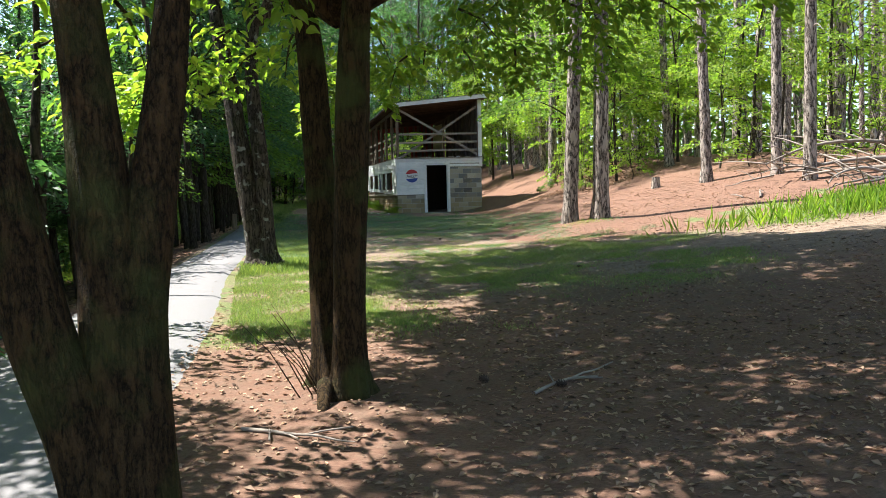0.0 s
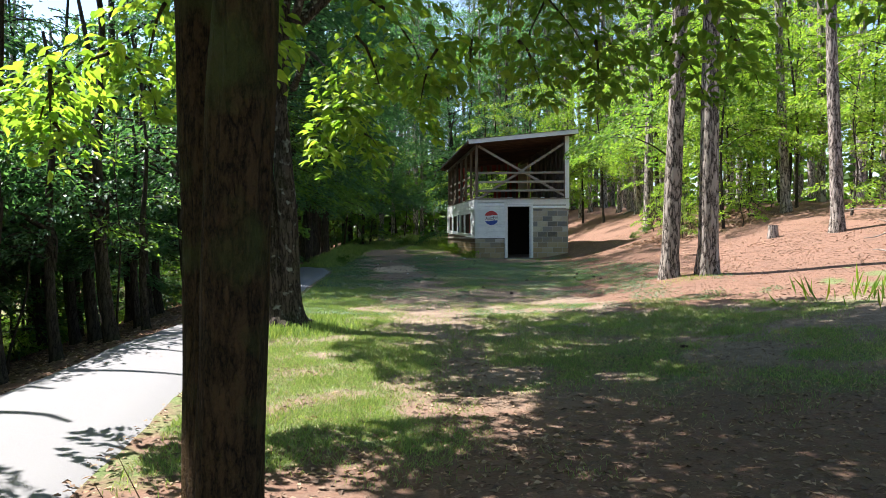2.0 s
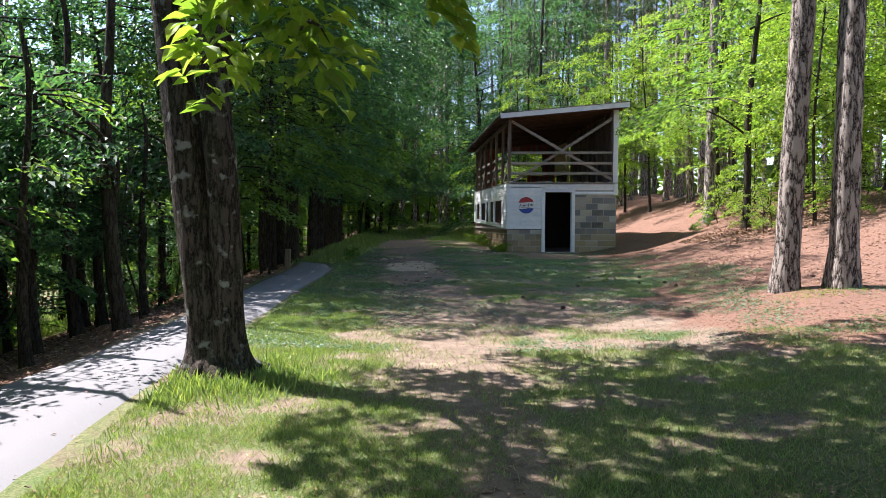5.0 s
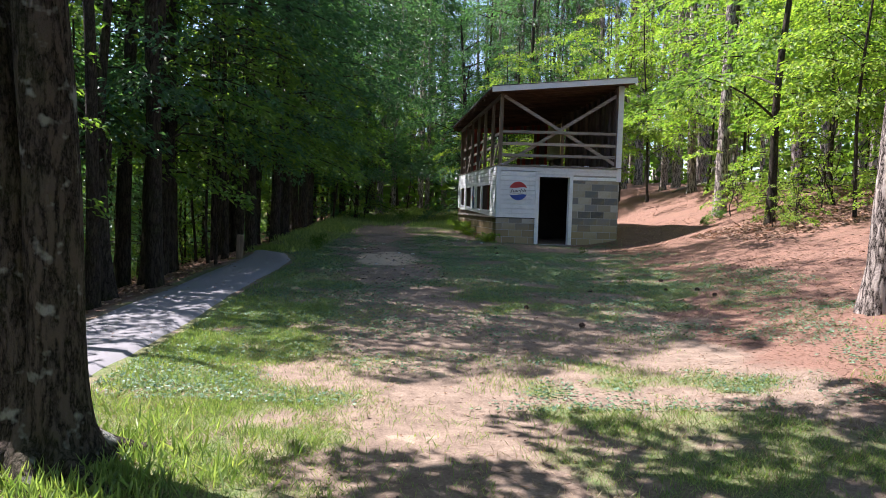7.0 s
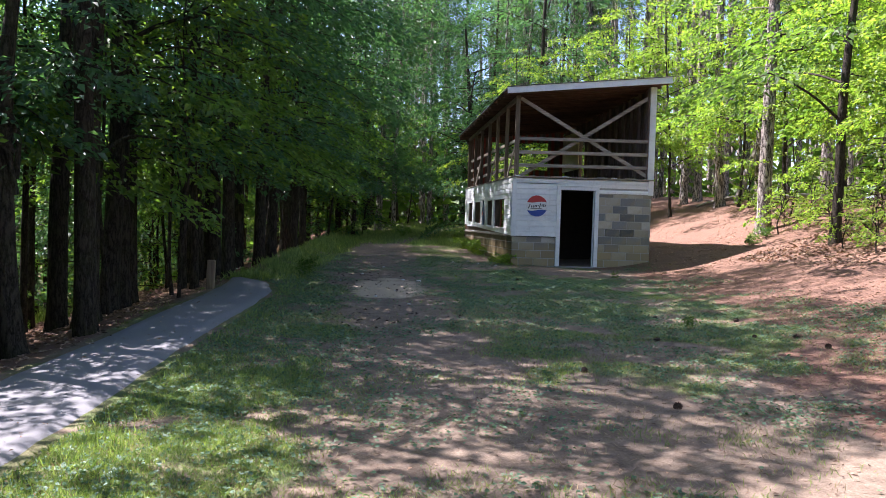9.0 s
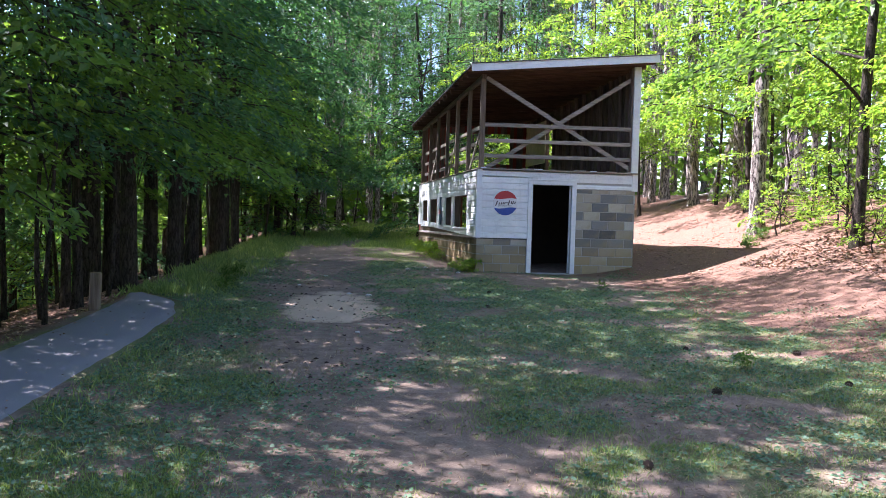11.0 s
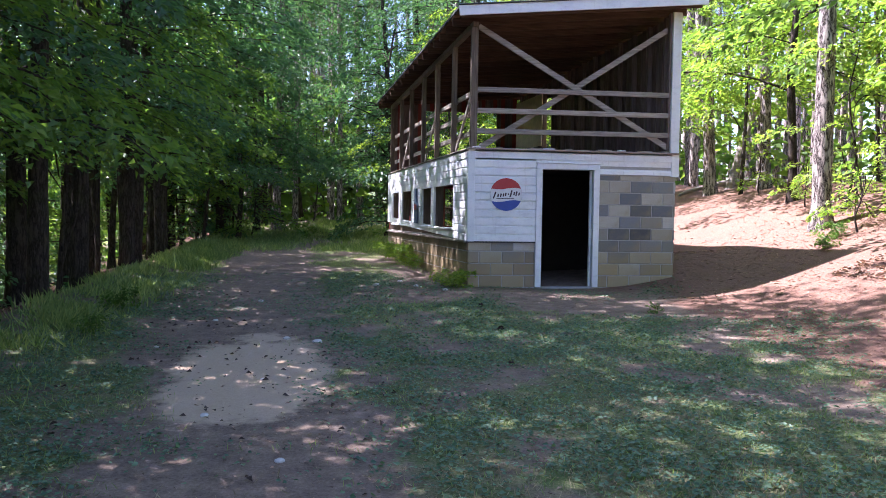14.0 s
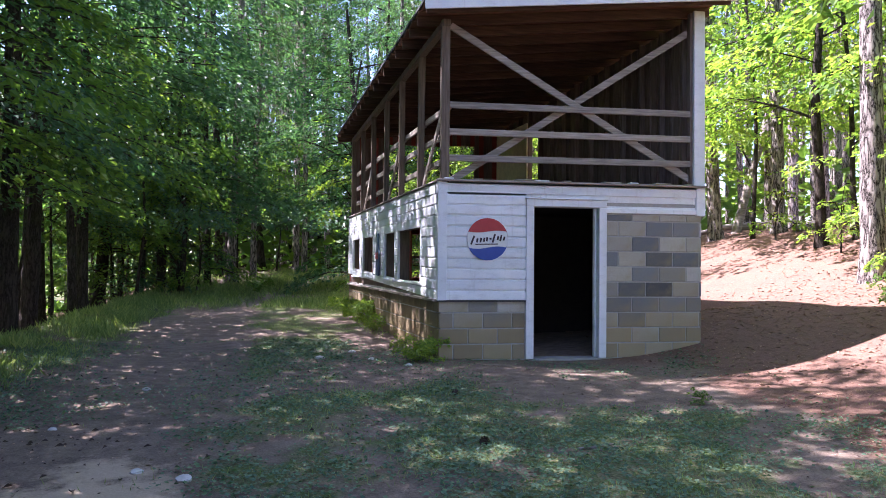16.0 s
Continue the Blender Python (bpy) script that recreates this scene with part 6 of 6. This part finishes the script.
def dead_branch(x, y, length, turn, rise, seed, twigs=6, rad=0.05, label="bleached fallen dead branch on pine straw"):
    r = random.Random(seed)
    t = thing("fallen_branch", (x, y, land1(x, y)), label, "branch", "fallen branches")
    a = radians(turn)
    pts = []
    for i in range(9):
        u = i / 8
        px, py = math.cos(a) * length * u, math.sin(a) * length * u
        g = land1(x + px, y + py) - land1(x, y)
        pts.append((px + 0.1 * min(1, length / 2) * r.uniform(-1, 1) * u, py + 0.1 * min(1, length / 2) * r.uniform(-1, 1) * u, g + rad * 0.6 + rise * math.sin(math.pi * min(1, u * 0.8)) + 0.04 * min(1, length / 2) * r.random()))
    stem(densify(pts, 20), np.linspace(rad, rad * 0.3, 20), M_DEADWOOD, t, "bough", 8, 0.12, seed)
    for k in range(twigs):
        b = Vector(pts[2 + k % 7])
        w = a + r.choice((-1, 1)) * r.uniform(0.4, 1.2)
        L = length * r.uniform(0.15, 0.4)
        e = b + Vector((math.cos(w) * L, math.sin(w) * L, r.uniform(-0.05, 0.4) * (length > 1.2)))
        m = (b + e) / 2 + Vector((0, 0, 0.06 if length > 1.2 else 0.005))
        stem(densify([b, m, e], 7), np.linspace(rad * 0.4, 0.006, 7), M_DEADWOOD, t, "side_twig", 5)


for k, (x, y, L, turn, rise, n, rad) in enumerate(((15.6, 17.9, 4.2, 172, 0.7, 9, 0.07), (15.0, 16.9, 3.4, 160, 0.25, 7, 0.08), (14.4, 16.0, 3.0, 150, 0.15, 6, 0.07), (13.4, 16.6, 2.4, 200, 0.3, 7, 0.05), (14.2, 15.4, 2.6, 176, 0.1, 6, 0.06), (12.6, 17.2, 1.8, 140, 0.35, 6, 0.035), (13.0, 15.8, 2.0, 190, 0.15, 6, 0.04), (10.1, 16.5, 0.7, 60, 0.08, 3, 0.03), (9.9, 16.9, 0.5, 100, 0.04, 2, 0.02), (12.0, 19.0, 1.6, 190, 0.03, 2, 0.03))):
    dead_branch(x, y, L, turn, rise, 50 + k, n, rad)
dead_branch(14.6, 43.0, 2.6, 178, 0.05, 71, 0, 0.13, "pale fallen log on the rise")
dead_branch(13.2, 39.6, 2.4, -10, 0.05, 72, 0, 0.12, "pale fallen log on the rise")
dead_branch(3.6, 28.2, 0.35, 20, 0.0, 73, 1, 0.012, "small dry stick on the lawn")
dead_branch(1.4, 5.0, 0.9, 35, 0.0, 75, 3, 0.014, "small dry stick on leaf litter")
dead_branch(-0.5, 4.7, 0.8, -30, 0.0, 76, 3, 0.014, "small dry stick on leaf litter")


def leaning_trunk():
    x, y = 13.3, 42.4
    t = thing("leaning_dead_trunk", (x, y, land1(x, y)), "dead pale trunk leaning against a pine", "tree")
    stem(densify([(0, 0, -0.2), (0.6, 0.3, 1.3), (1.3, 0.6, 3.0), (1.7, 0.8, 4.2)], 16), np.linspace(0.13, 0.08, 16), M_DEADWOOD, t, "trunk", 10, 0.1, 4)


leaning_trunk()


def cone_model():
    t = thing("pine_cone", (0, 0, 0), "dark open pine cone lying on the ground", "pine cone", "pine cones")
    bm = bmesh.new()
    r = random.Random(3)
    for i in range(42):
        u = i / 42
        a = i * 2.4
        rad = 0.032 * math.sin(math.pi * (0.12 + 0.85 * u))
        c = Vector((math.cos(a) * rad, u * 0.1 - 0.05, math.sin(a) * rad + 0.03))
        o = Vector((math.cos(a), 0.35, math.sin(a))).normalized()
        sd = o.cross(Vector((0, 1, 0))).normalized() * 0.009
        p = [bm.verts.new(q) for q in (c - o * 0.02 - sd * 0.4, c + sd + o * 0.008, c + o * 0.018, c - sd + o * 0.008)]
        bm.faces.new(p)
    part("scale_cover", bm, M_CONE, t)["kind"] = "stuff"
    v, f = tube([(0, -0.05, 0.03), (0, 0, 0.03), (0, 0.05, 0.03)], [0.012, 0.02, 0.006], 8)
    finish(new("core", mesh_np("core", v, f, True)), M_CONE, t, "")
    return t


CONE = cone_model()
crng = random.Random(8)
for x, y in [(3.65, 21.4), (5.3, 21.4), (5.3, 20.7), (2.9, 18.5), (4.85, 21.5)] + [(crng.uniform(2, 7), crng.uniform(16, 31)) for _ in range(7)] + [(crng.uniform(1, 8), crng.uniform(3, 12)) for _ in range(4)]:
    stand_at(CONE, x, y, crng.uniform(0, 360), crng.uniform(0.6, 0.85))
drop_model(CONE)


def stone(x, y, size, seed, label):
    bm = bmesh.new()
    bmesh.ops.create_icosphere(bm, subdivisions=2, radius=size)
    for v in bm.verts:
        v.co *= 1 + 0.35 * noise.noise(v.co * (1.4 / size) + Vector((seed, 0, 0)))
        v.co.z *= 0.45
    me = bpy.data.meshes.new("stone")
    bm.to_mesh(me)
    bm.free()
    me.materials.append(M_STONE)
    ob = new("stone", me)
    ob.location = (x, y, land1(x, y) + size * 0.18)
    tagged(ob, label, "stone", "stones on the track")


M_STONE = plain("pale_stone", (0.5, 0.48, 0.43), 0.9, 0.25, 14)
for k, (x, y, q) in enumerate(((0.92, 27.86, 0.055), (0.6, 28.05, 0.04), (1.85, 33.05, 0.06), (2.9, 32.2, 0.05), (-0.3, 29.4, 0.035), (0.2, 25.2, 0.03), (2.5, 32.8, 0.05), (0.1, 31.0, 0.04), (-0.6, 27.6, 0.03), (0.5, 26.3, 0.025), (2.3, 33.6, 0.05), (0.75, 24.2, 0.03))):
    stone(x, y, q, k * 3.7, "small pale stone on the dirt track")


def weed(x, y, s, seed, label):
    t = thing("weed", (x, y, land1(x, y)), label, "plant", "weeds by the wall")
    r = np.random.default_rng(seed)
    sprays = [((r.normal(0, 0.1), r.normal(0, 0.1), 0.02 + r.random() * 0.35), r.uniform(0, 6.28), r.uniform(0.22, 0.42)) for _ in range(16)]
    sprays = [((a[0] * s, a[1] * s, a[2] * s), b, c * s) for a, b, c in sprays]
    leafage("stem_work", twig_mesh("stem_work", sprays, M_GRASS, 0.5, 0.3, 0.004), t)
    # Weeds by the wall take the sunlit leaf colour.
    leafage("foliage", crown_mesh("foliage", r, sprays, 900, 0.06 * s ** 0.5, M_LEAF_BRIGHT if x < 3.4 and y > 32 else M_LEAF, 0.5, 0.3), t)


for k, (x, y, q) in enumerate(((3.1, 32.45, 0.65), (3.2, 32.8, 0.8), (3.0, 33.5, 0.5), (2.75, 37.6, 1.0), (2.65, 38.6, 1.1), (2.9, 36.4, 0.6), (5.3, 29.6, 0.3), (4.4, 22.4, 0.35), (9.4, 31.9, 0.6), (10.0, 32.6, 0.7), (-1.4, 28.4, 0.5), (-1.6, 30.2, 0.6))):
    weed(x, y, q, 200 + k, "leafy yellow-green weed by the wall" if x < 3.4 and y > 32 else "low leafy weed in the grass")


def fence():
    t = thing("wire_fence", (-9.5, 10, land1(-9.5, 10)), "old wire fence below the woods", "fence")
    base = Matrix.Translation(t.location).inverted()
    tops = []
    for i in range(14):
        x, y = -9.5 - 0.4 * i, 9 + 2.4 * i
        z = land1(x, y)
        v, f = tube([(x, y, z - 0.2), (x, y, z + 0.6), (x + 0.02, y, z + 1.25)], [0.05, 0.045, 0.045], 8)
        ob = finish(new("fence_post", mesh_np("fence_post", v, f, True)), M_POST, t, "")
        ob.matrix_parent_inverse = base
        tops.append((x, y, z))
    for h in (0.35, 0.7, 1.1):
        v, f = tube([(x, y, z + h) for x, y, z in tops], [0.008] * len(tops), 4)
        ob = finish(new("wire", mesh_np("wire", v, f, True)), M_WIRE, t, "")
        ob.matrix_parent_inverse = base


fence()


def lane_post():
    x, y = -2.72, 26.1
    t = thing("wooden_post", (x, y, land1(x, y)), "short grey weathered wooden post beside the lane's end", "post")
    part("shaft", beam_bm((0, 0, -0.2), (0.02, 0, 0.5), 0.13, 0.12, (0, 1, 0), 0.015), M_POST, t)


lane_post()
